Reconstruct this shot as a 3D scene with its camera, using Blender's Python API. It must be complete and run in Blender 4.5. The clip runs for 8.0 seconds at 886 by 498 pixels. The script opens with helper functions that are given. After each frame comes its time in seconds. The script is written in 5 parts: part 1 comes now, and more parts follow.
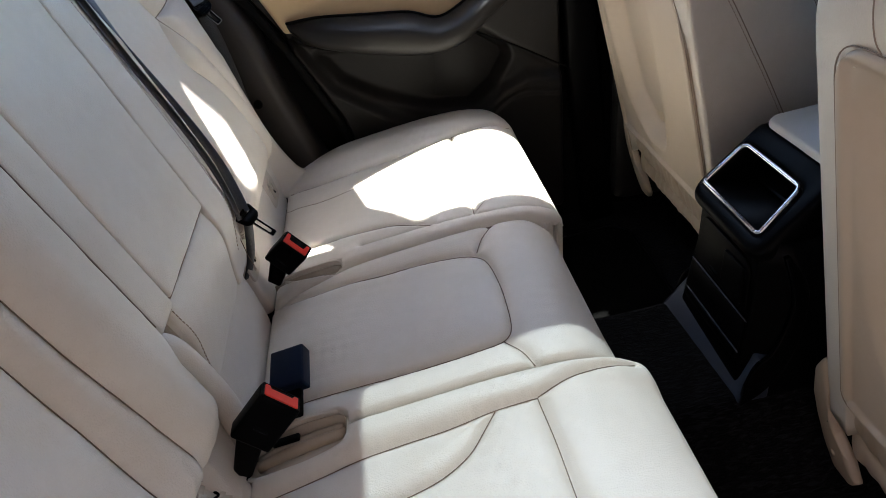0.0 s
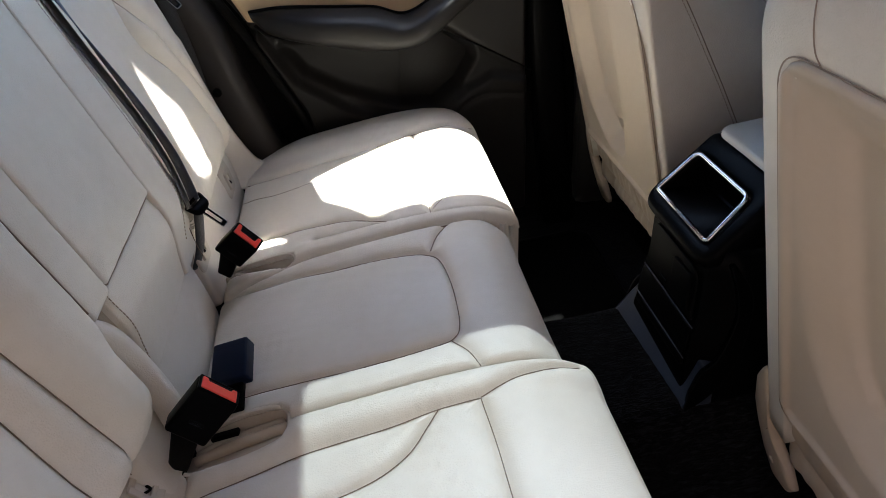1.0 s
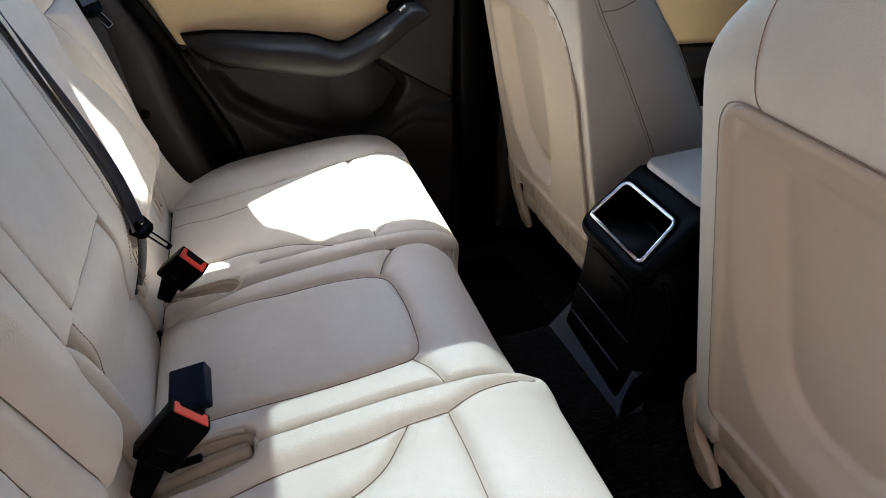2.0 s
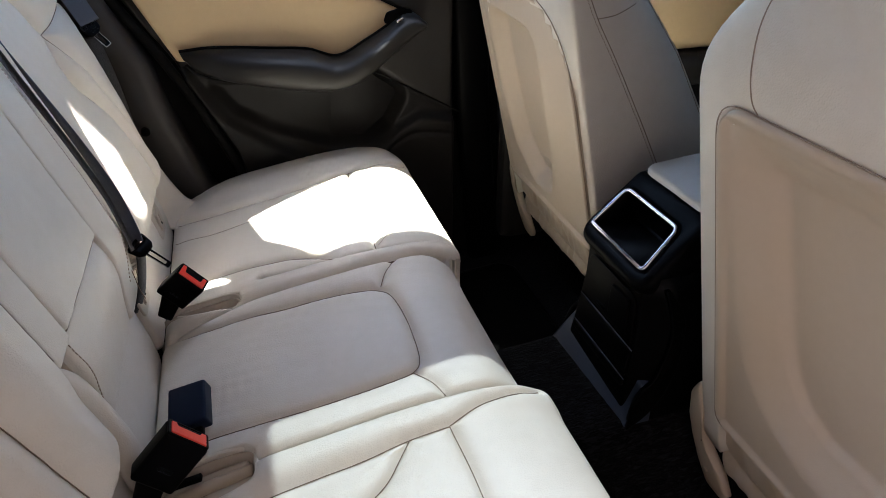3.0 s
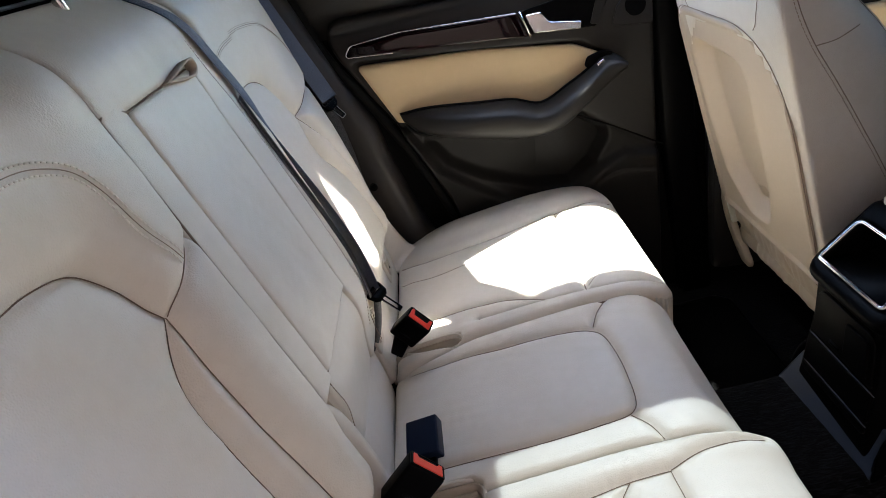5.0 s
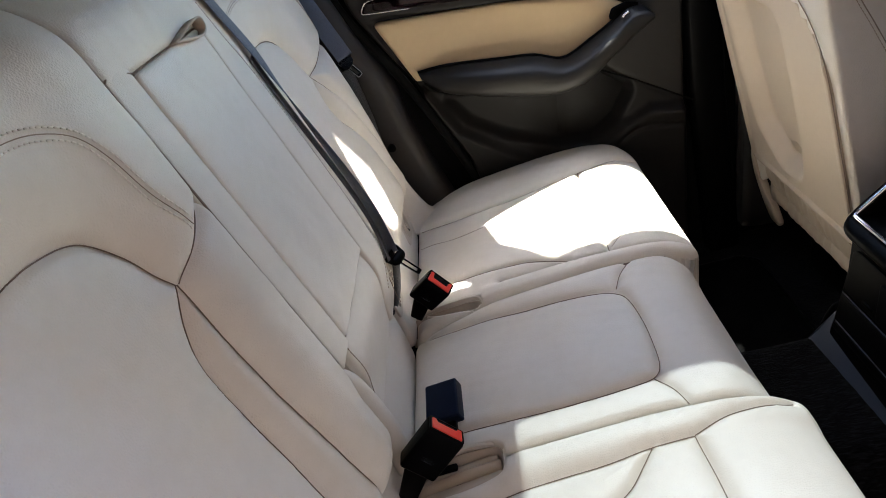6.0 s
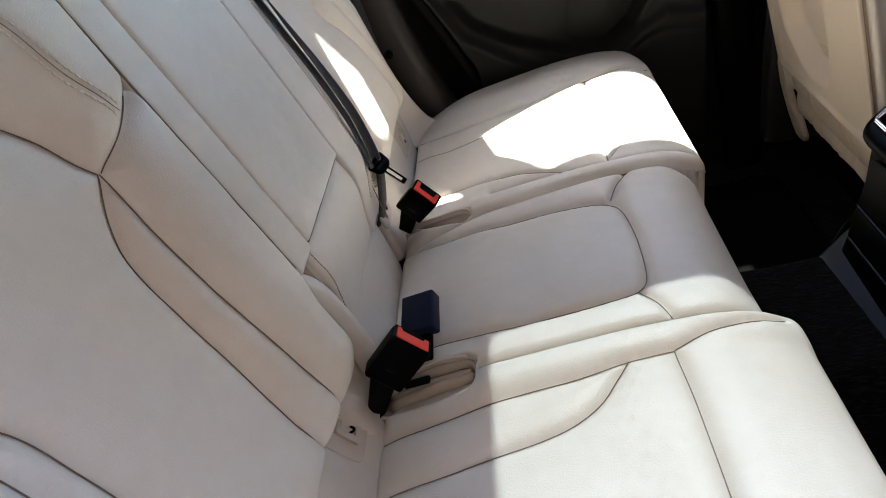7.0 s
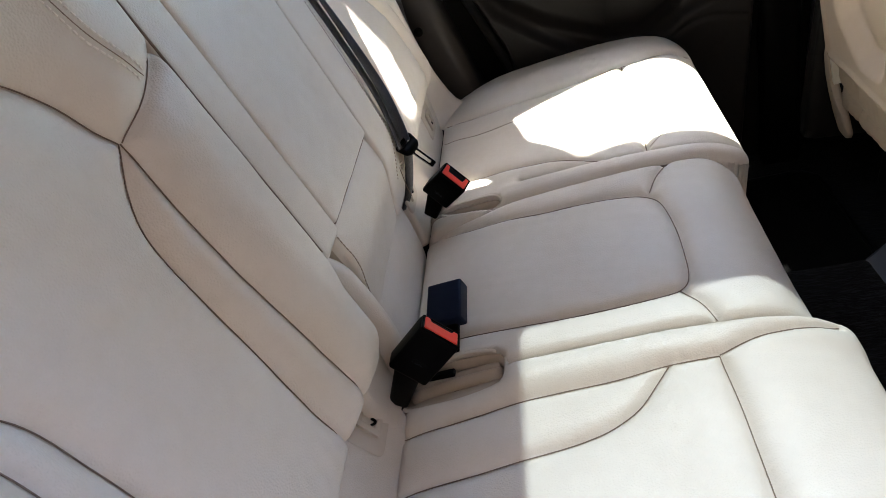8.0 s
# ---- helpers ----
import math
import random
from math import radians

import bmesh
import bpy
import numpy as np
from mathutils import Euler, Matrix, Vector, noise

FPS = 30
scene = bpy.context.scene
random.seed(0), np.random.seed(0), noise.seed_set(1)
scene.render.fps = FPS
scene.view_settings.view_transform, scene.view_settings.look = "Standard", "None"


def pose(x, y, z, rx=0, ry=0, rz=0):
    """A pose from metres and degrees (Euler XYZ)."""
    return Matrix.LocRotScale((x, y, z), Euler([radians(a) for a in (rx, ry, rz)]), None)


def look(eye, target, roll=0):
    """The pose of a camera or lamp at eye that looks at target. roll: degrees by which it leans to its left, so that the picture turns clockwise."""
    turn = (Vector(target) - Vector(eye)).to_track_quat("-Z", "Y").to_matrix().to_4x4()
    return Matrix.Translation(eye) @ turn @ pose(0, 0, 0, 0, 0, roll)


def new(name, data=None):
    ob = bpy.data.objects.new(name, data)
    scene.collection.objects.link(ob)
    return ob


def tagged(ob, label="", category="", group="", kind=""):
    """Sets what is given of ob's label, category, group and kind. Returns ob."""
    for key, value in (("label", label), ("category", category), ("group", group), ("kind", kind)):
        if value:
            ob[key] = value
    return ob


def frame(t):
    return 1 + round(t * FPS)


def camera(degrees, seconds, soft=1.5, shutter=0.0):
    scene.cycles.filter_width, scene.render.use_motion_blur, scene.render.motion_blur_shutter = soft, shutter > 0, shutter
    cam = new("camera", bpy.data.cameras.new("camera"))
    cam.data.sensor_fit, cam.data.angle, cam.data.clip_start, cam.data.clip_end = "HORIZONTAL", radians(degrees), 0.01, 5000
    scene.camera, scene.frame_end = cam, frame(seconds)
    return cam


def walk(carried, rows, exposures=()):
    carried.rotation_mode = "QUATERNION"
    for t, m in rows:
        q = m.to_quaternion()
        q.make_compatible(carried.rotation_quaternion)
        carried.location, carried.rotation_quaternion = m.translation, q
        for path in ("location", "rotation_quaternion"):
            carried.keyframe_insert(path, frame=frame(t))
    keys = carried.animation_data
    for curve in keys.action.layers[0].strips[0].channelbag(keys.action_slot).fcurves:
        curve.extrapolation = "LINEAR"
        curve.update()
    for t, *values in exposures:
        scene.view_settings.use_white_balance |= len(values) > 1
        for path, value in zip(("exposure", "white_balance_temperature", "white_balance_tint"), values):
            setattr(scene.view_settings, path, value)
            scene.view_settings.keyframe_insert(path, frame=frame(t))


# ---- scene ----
cam = camera(66.7, 8.0, soft=0.5)

PATH = [
    (0, (0.269, -0.799, 1.04), (0.374, 0.866, -0.063), -7.4),
    (0.5, (0.28, -0.791, 1.031), (0.376, 0.873, -0.074), -7.3),
    (1, (0.294, -0.799, 1.029), (0.49, 0.855, -0.079), -3.6),
    (1.5, (0.212, -0.821, 1.051), (0.603, 0.815, -0.031), 0.6),
    (2, (0.192, -0.816, 1.049), (0.712, 0.807, 0.002), 2.0),
    (2.2, (0.186, -0.815, 1.053), (0.74, 0.808, 0.024), 2.4),
    (3.3, (0.213, -0.806, 1.041), (0.665, 0.848, 0.011), -1.3),
    (3.5, (0.21, -0.803, 1.032), (0.615, 0.854, -0.011), -2.2),
    (4, (0.233, -0.809, 1.029), (0.513, 0.856, -0.043), -5.2),
    (4.3, (0.239, -0.828, 1.064), (0.389, 0.893, 0.055), -7.5),
    (4.5, (0.221, -0.842, 1.085), (0.305, 0.932, 0.166), -7.4),
    (4.7, (0.203, -0.845, 1.096), (0.214, 0.933, 0.179), -8.9),
    (5.8, (0.173, -0.834, 1.121), (0.04, 0.933, 0.192), -12.0),
    (6, (0.193, -0.824, 1.098), (0.04, 0.901, 0.097), -12.7),
    (6.5, (0.249, -0.803, 1.039), (0.023, 0.816, -0.112), -14.3),
    (7, (0.263, -0.794, 1.025), (-0.023, 0.814, -0.128), -14.7),
    (7.5, (0.256, -0.777, 1.014), (-0.08, 0.822, -0.14), -15.1),
    (8, (0.231, -0.757, 1.007), (-0.093, 0.823, -0.176), -13.3),
]
walk(cam, [(t, look(eye, target, roll)) for t, eye, target, roll in PATH], exposures=[(0, 3.50, 6250, 11), (1.0, 3.52, 6250, 11), (2.0, 3.64, 6250, 11), (3.3, 3.63, 6250, 11), (4.0, 3.58, 6200, 11), (4.5, 3.75, 6250, 11), (5.8, 3.79, 6350, 11), (6.5, 3.69, 6450, 11), (8, 3.74, 6450, 11)])

# ---------------------------------------------------------------- light
SUN_SLOPE = (0.0, 0.40)                      # way to the sun per metre of height
sun_data = bpy.data.lights.new("sun", "SUN")
sun_data.energy, sun_data.angle, sun_data.color = 3.8, radians(0.7), (1.0, 0.97, 0.92)
sun = new("sun", sun_data)
sun.matrix_world = look((0, 4, 10), (-SUN_SLOPE[0] * 10, 4 - SUN_SLOPE[1] * 10, 0))

world = bpy.data.worlds.new("world")
scene.world = world
world.use_nodes = True
wn, wl = world.node_tree.nodes, world.node_tree.links
sky = wn.new("ShaderNodeTexSky")
sky.sky_type, sky.sun_disc = "NISHITA", False
sky.sun_elevation, sky.sun_rotation = math.atan2(1, 0.4), 0.0
wl.new(sky.outputs[0], wn["Background"].inputs[0])
wn["Background"].inputs[1].default_value = 0.146


# ---------------------------------------------------------------- materials
def material(name, colour, rough=0.5, metal=0.0, spec=0.5, coat=0.0, sheen=0.0):
    m = bpy.data.materials.new(name)
    m.use_nodes = True
    b = m.node_tree.nodes["Principled BSDF"]
    b.inputs["Base Color"].default_value = (*colour, 1)
    b.inputs["Roughness"].default_value = rough
    b.inputs["Metallic"].default_value = metal
    b.inputs["Specular IOR Level"].default_value = spec
    b.inputs["Coat Weight"].default_value = coat
    b.inputs["Sheen Weight"].default_value = sheen
    return m, m.node_tree.nodes, m.node_tree.links, b


def textured(name, light, dark, rough, scales, bumps, metal=0.0, spec=0.5, coat=0.0, sheen=0.0, rough_var=0.08, crease=0.0):
    """Colour drifting between two tones at a broad scale, grain and relief at fine ones. scales: broad, grain, pebble."""
    m, n, l, b = material(name, light, rough, metal, spec, coat, sheen)
    co = n.new("ShaderNodeTexCoord")
    broad, grain, pebble = n.new("ShaderNodeTexNoise"), n.new("ShaderNodeTexNoise"), n.new("ShaderNodeTexVoronoi")
    broad.inputs["Scale"].default_value, broad.inputs["Detail"].default_value = scales[0], 5
    grain.inputs["Scale"].default_value, grain.inputs["Detail"].default_value = scales[1], 3
    pebble.inputs["Scale"].default_value = scales[2]
    pebble.feature = "SMOOTH_F1"
    for tex in (broad, grain, pebble):
        l.new(co.outputs["Object"], tex.inputs["Vector"])
    ramp = n.new("ShaderNodeMix")
    ramp.data_type = "RGBA"
    ramp.inputs[6].default_value, ramp.inputs[7].default_value = (*dark, 1), (*light, 1)
    add = n.new("ShaderNodeMath")
    add.operation = "MULTIPLY_ADD"
    l.new(grain.outputs["Fac"], add.inputs[0])
    add.inputs[1].default_value = 0.35
    l.new(broad.outputs["Fac"], add.inputs[2])
    shift = n.new("ShaderNodeMapRange")
    shift.inputs["From Min"].default_value, shift.inputs["From Max"].default_value = 0.42, 0.92
    l.new(add.outputs[0], shift.inputs["Value"])
    l.new(shift.outputs[0], ramp.inputs[0])
    l.new(ramp.outputs[2], b.inputs["Base Color"])
    gloss = n.new("ShaderNodeMapRange")
    gloss.inputs["To Min"].default_value, gloss.inputs["To Max"].default_value = rough - rough_var, rough + rough_var
    l.new(broad.outputs["Fac"], gloss.inputs["Value"])
    l.new(gloss.outputs[0], b.inputs["Roughness"])
    fine, coarse = n.new("ShaderNodeBump"), n.new("ShaderNodeBump")
    fine.inputs["Strength"].default_value, fine.inputs["Distance"].default_value = bumps[0], 0.001
    coarse.inputs["Strength"].default_value, coarse.inputs["Distance"].default_value = bumps[1], 0.004
    l.new(pebble.outputs["Distance"], fine.inputs["Height"])
    l.new(broad.outputs["Fac"], coarse.inputs["Height"])
    l.new(coarse.outputs[0], fine.inputs["Normal"])
    if crease:
        fold, mid = n.new("ShaderNodeTexNoise"), n.new("ShaderNodeBump")
        fold.inputs["Scale"].default_value, fold.inputs["Detail"].default_value, fold.inputs["Distortion"].default_value = 240, 4, 0.8
        mid.inputs["Strength"].default_value, mid.inputs["Distance"].default_value = crease, 0.0012
        l.new(co.outputs["Object"], fold.inputs["Vector"])
        l.new(fold.outputs["Fac"], mid.inputs["Height"])
        l.new(coarse.outputs[0], mid.inputs["Normal"])
        l.new(mid.outputs[0], fine.inputs["Normal"])
    l.new(fine.outputs[0], b.inputs["Normal"])
    return m


LEATHER = textured("cream_leather", (0.71, 0.650, 0.570), (0.64, 0.578, 0.495), 0.46, (7, 60, 560), (0.42, 0.09), spec=0.4, crease=0.17)
# Cut leather edges; the darker tone also shades slot and gap walls.
LEATHER_EDGE = textured("leather_edge_and_shade", (0.50, 0.43, 0.35), (0.42, 0.35, 0.28), 0.6, (20, 90, 600), (0.3, 0.1), spec=0.3)
COVER = textured("cream_plastic", (0.60, 0.53, 0.44), (0.55, 0.48, 0.395), 0.5, (6, 80, 900), (0.08, 0.03), spec=0.35)
VINYL = textured("cream_vinyl", (0.66, 0.51, 0.31), (0.60, 0.45, 0.27), 0.5, (6, 70, 700), (0.15, 0.05), spec=0.35)
TRIM = textured("beige_plastic", (0.53, 0.435, 0.335), (0.49, 0.398, 0.302), 0.48, (5, 80, 900), (0.10, 0.03), spec=0.4)
SEAM = material("seam_thread", (0.20, 0.145, 0.108), 0.8)[0]
SEAM_SOFT = material("tan_seam_thread", (0.30, 0.23, 0.175), 0.8)[0]
STITCH_TAN = material("beige_thread", (0.52, 0.43, 0.34), 0.75)[0]
STITCH_DIM = material("tan_thread", (0.36, 0.28, 0.21), 0.75)[0]
STITCH = material("light_thread", (0.86, 0.81, 0.72), 0.7)[0]
BLACK = textured("black_plastic", (0.0022, 0.0022, 0.0025), (0.0014, 0.0014, 0.0016), 0.40, (12, 90, 800), (0.10, 0.03), spec=0.035)
# Black plastic with the sky's blue reflection put into its colour.
NAVY = textured("black_plastic_sky_sheen", (0.003, 0.008, 0.026), (0.0025, 0.006, 0.019), 0.40, (12, 90, 800), (0.06, 0.03), spec=0.15)
SATIN = textured("slate_plastic", (0.030, 0.041, 0.064), (0.024, 0.033, 0.052), 0.5, (10, 80, 900), (0.12, 0.03))
DOOR_GREY = textured("dark_brown_grey_plastic", (0.0170, 0.0158, 0.0152), (0.0125, 0.0116, 0.0112), 0.5, (6, 80, 700), (0.18, 0.04), spec=0.3)
DOOR_BLACK = textured("darker_door_plastic", (0.0085, 0.0080, 0.0078), (0.0062, 0.0058, 0.0056), 0.5, (6, 80, 700), (0.18, 0.04), spec=0.2)
PILLAR = textured("dark_brown_plastic", (0.034, 0.030, 0.028), (0.027, 0.0235, 0.022), 0.55, (6, 80, 700), (0.18, 0.04), spec=0.3)
# Black rubber; also painted where joints and holes lie in shade.
GAP = material("black_rubber_and_shade", (0.004, 0.004, 0.004), 0.8, spec=0.1)[0]
RED = textured("red_button", (0.85, 0.045, 0.028), (0.78, 0.038, 0.022), 0.35, (30, 200, 900), (0.03, 0.02))
CHROME = textured("satin_chrome", (0.72, 0.72, 0.73), (0.62, 0.62, 0.63), 0.22, (20, 200, 900), (0.02, 0.02), metal=1.0)
STEEL = textured("steel", (0.40, 0.39, 0.38), (0.32, 0.31, 0.30), 0.32, (40, 200, 900), (0.03, 0.02), metal=1.0)
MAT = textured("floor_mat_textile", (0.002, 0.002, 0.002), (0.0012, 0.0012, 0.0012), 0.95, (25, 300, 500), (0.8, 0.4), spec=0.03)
HEADLINER = textured("headliner_fabric", (0.030, 0.028, 0.027), (0.023, 0.022, 0.021), 0.9, (10, 200, 900), (0.3, 0.05), spec=0.1)
WALL = textured("block_wall_brown", (0.12, 0.085, 0.066), (0.09, 0.064, 0.050), 0.9, (1.2, 60, 120), (0.5, 0.3), spec=0.2)
ASPHALT = textured("dark_paving", (0.09, 0.085, 0.08), (0.06, 0.056, 0.052), 0.9, (1.2, 60, 120), (0.5, 0.3), spec=0.2)


def wood():
    m, n, l, b = material("dark_wood_veneer", (0.03, 0.012, 0.008), 0.05, spec=0.28, coat=0.0)
    co, mp, tex = n.new("ShaderNodeTexCoord"), n.new("ShaderNodeMapping"), n.new("ShaderNodeTexNoise")
    mp.inputs["Scale"].default_value = (6, 40, 70)
    tex.inputs["Scale"].default_value, tex.inputs["Detail"].default_value = 2.0, 6
    mix = n.new("ShaderNodeMix")
    mix.data_type = "RGBA"
    mix.inputs[6].default_value, mix.inputs[7].default_value = (0.0012, 0.0006, 0.001, 1), (0.012, 0.003, 0.004, 1)
    l.new(co.outputs["Object"], mp.inputs[0])
    l.new(mp.outputs[0], tex.inputs["Vector"])
    l.new(tex.outputs["Fac"], mix.inputs[0])
    l.new(mix.outputs[2], b.inputs["Base Color"])
    return m


def carpet():
    m, n, l, b = material("dark_pile_carpet", (0.015, 0.014, 0.015), 0.95, spec=0.03, sheen=0.03)
    co, mp, tex, fuzz = n.new("ShaderNodeTexCoord"), n.new("ShaderNodeMapping"), n.new("ShaderNodeTexNoise"), n.new("ShaderNodeTexNoise")
    mp.inputs["Scale"].default_value = (60, 330, 120)
    mp.inputs["Rotation"].default_value = (0, 0, 0.35)
    tex.inputs["Scale"].default_value, tex.inputs["Detail"].default_value, tex.inputs["Distortion"].default_value = 1.0, 4, 0.8
    fuzz.inputs["Scale"].default_value, fuzz.inputs["Detail"].default_value = 900, 2
    ramp = n.new("ShaderNodeValToRGB")
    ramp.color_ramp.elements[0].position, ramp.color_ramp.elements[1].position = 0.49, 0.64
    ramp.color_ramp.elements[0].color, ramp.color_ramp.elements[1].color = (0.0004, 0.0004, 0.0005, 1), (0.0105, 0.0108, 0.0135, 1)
    bump = n.new("ShaderNodeBump")
    bump.inputs["Strength"].default_value, bump.inputs["Distance"].default_value = 1.0, 0.003
    add = n.new("ShaderNodeMath")
    l.new(co.outputs["Object"], mp.inputs[0])
    l.new(mp.outputs[0], tex.inputs["Vector"])
    l.new(co.outputs["Object"], fuzz.inputs["Vector"])
    l.new(tex.outputs["Fac"], add.inputs[0])
    l.new(fuzz.outputs["Fac"], add.inputs[1])
    l.new(tex.outputs["Fac"], ramp.inputs[0])
    l.new(ramp.outputs[0], b.inputs["Base Color"])
    l.new(add.outputs[0], bump.inputs["Height"])
    l.new(bump.outputs[0], b.inputs["Normal"])
    return m


def webbing(name, colour, other):
    m, n, l, b = material(name, colour, 0.6, spec=0.4, sheen=0.1)
    co, wave = n.new("ShaderNodeTexCoord"), n.new("ShaderNodeTexWave")
    wave.inputs["Scale"].default_value, wave.inputs["Distortion"].default_value = 260, 0.4
    wave.bands_direction = "Y"
    mix = n.new("ShaderNodeMix")
    mix.data_type = "RGBA"
    mix.inputs[6].default_value, mix.inputs[7].default_value = (*colour, 1), (*other, 1)
    bump = n.new("ShaderNodeBump")
    bump.inputs["Strength"].default_value, bump.inputs["Distance"].default_value = 0.4, 0.0006
    l.new(co.outputs["Object"], wave.inputs["Vector"])
    l.new(wave.outputs["Fac"], mix.inputs[0])
    l.new(mix.outputs[2], b.inputs["Base Color"])
    l.new(wave.outputs["Fac"], bump.inputs["Height"])
    l.new(bump.outputs[0], b.inputs["Normal"])
    return m


def pane_material(name, tint, gloss=0.08):
    """Window glass: lets the light through, tinted, with a weak clear reflection."""
    m = bpy.data.materials.new(name)
    m.use_nodes = True
    n, l = m.node_tree.nodes, m.node_tree.links
    n.remove(n["Principled BSDF"])
    clear, shine, mix = n.new("ShaderNodeBsdfTransparent"), n.new("ShaderNodeBsdfGlossy"), n.new("ShaderNodeMixShader")
    clear.inputs[0].default_value = (*tint, 1)
    shine.inputs["Roughness"].default_value = 0.02
    mix.inputs[0].default_value = gloss
    l.new(clear.outputs[0], mix.inputs[1])
    l.new(shine.outputs[0], mix.inputs[2])
    l.new(mix.outputs[0], n["Material Output"].inputs[0])
    return m


WOOD, CARPET = wood(), carpet()
# One webbing in two tones: sky-blue where lit, dark where shaded.
BELT = webbing("skylit_webbing", (0.075, 0.091, 0.133), (0.050, 0.060, 0.088))
BELT_DARK = webbing("shaded_webbing", (0.018, 0.018, 0.0195), (0.011, 0.011, 0.012))
ROOF_GLASS = pane_material("tinted_roof_glass", (0.240, 0.264, 0.272))
SIDE_GLASS = pane_material("side_glass", (0.90, 0.92, 0.90))


# ---------------------------------------------------------------- building tools
def thing(name, label, category, at=(0, 0, 0), group="", kind=""):
    ob = new(name)
    ob.location = at
    return tagged(ob, label, category, group, kind)


def link_mesh(name, me, mat, parent=None, label="", smooth=True):
    me.materials.append(mat)
    if smooth:
        me.polygons.foreach_set("use_smooth", [True] * len(me.polygons))
    ob = new(name, me)
    if parent:
        ob.parent = parent
        bpy.context.view_layer.update()
        ob.matrix_parent_inverse = parent.matrix_world.inverted()
    return tagged(ob, label)


def part(name, bm, mat, parent=None, label="", smooth=True):
    bmesh.ops.recalc_face_normals(bm, faces=bm.faces)
    me = bpy.data.meshes.new(name)
    bm.to_mesh(me)
    bm.free()
    return link_mesh(name, me, mat, parent, label, smooth)


def from_arrays(name, verts, faces, mat, parent=None, label="", smooth=True, fix=False):
    me = bpy.data.meshes.new(name)
    me.from_pydata([tuple(v) for v in verts], [], faces)
    if fix:
        bm = bmesh.new()
        bm.from_mesh(me)
        bmesh.ops.recalc_face_normals(bm, faces=bm.faces)
        bm.to_mesh(me)
        bm.free()
    return link_mesh(name, me, mat, parent, label, smooth)


def curve(pts, n=12):
    """Catmull-Rom through the points."""
    p = np.array(pts, float)
    if len(p) < 3:
        return np.array([p[0] + (p[-1] - p[0]) * t for t in np.linspace(0, 1, n)])
    q = np.vstack([2 * p[0] - p[1], p, 2 * p[-1] - p[-2]])
    out = []
    for i in range(1, len(q) - 2):
        for t in np.linspace(0, 1, n, endpoint=False):
            a, b, c, d = q[i - 1], q[i], q[i + 1], q[i + 2]
            out.append(0.5 * (2 * b + (c - a) * t + (2 * a - 5 * b + 4 * c - d) * t * t + (3 * b - a - 3 * c + d) * t ** 3))
    out.append(p[-1])
    return np.array(out)


def even(line, step):
    """The line again, with points at even steps."""
    line = np.asarray(line, float)
    d = np.concatenate([[0], np.cumsum(np.linalg.norm(np.diff(line, axis=0), axis=1))])
    s = np.linspace(0, d[-1], max(2, int(d[-1] / step) + 1))
    return np.stack([np.interp(s, d, line[:, k]) for k in range(line.shape[1])], 1)


def away(u, v, line):
    """Distance of the points (u, v) from a polyline."""
    best = np.full(u.shape, 9.0)
    for a, b in zip(line[:-1], line[1:]):
        d = b - a
        t = np.clip(((u - a[0]) * d[0] + (v - a[1]) * d[1]) / max(1e-12, d @ d), 0, 1)
        best = np.minimum(best, np.hypot(u - a[0] - t * d[0], v - a[1] - t * d[1]))
    return best


def inside(u, v, loop):
    """Signed distance to a closed outline: positive within."""
    loop = np.asarray(loop, float)
    ring = np.vstack([loop, loop[:1]])
    hit = np.zeros(u.shape, bool)
    for a, b in zip(ring[:-1], ring[1:]):
        cross = (a[1] > v) != (b[1] > v)
        with np.errstate(divide="ignore", invalid="ignore"):
            hit ^= cross & (u < (b[0] - a[0]) * (v - a[1]) / (b[1] - a[1] if b[1] != a[1] else 1e-9) + a[0])
    d = away(u, v, ring)
    return np.where(hit, d, -d)


def smooth(x, a, b):
    t = np.clip((x - a) / (b - a), 0, 1)
    return t * t * (3 - 2 * t)


def ticks(a, b, res):
    near = np.array([0.0, 0.0004, 0.0011, 0.0022, 0.004])
    return np.unique(np.round(np.concatenate([np.linspace(a, b, int((b - a) / res) + 2), a + near, b - near]), 6))


def sines(u, v, seed, size, count=7):
    r = np.random.RandomState(seed)
    out = np.zeros_like(u)
    for _ in range(count):
        ang, f, ph = r.uniform(0, math.tau), r.uniform(0.6, 1.6) / size, r.uniform(0, math.tau)
        out += np.sin((u * math.cos(ang) + v * math.sin(ang)) * f * math.tau + ph)
    return out / count


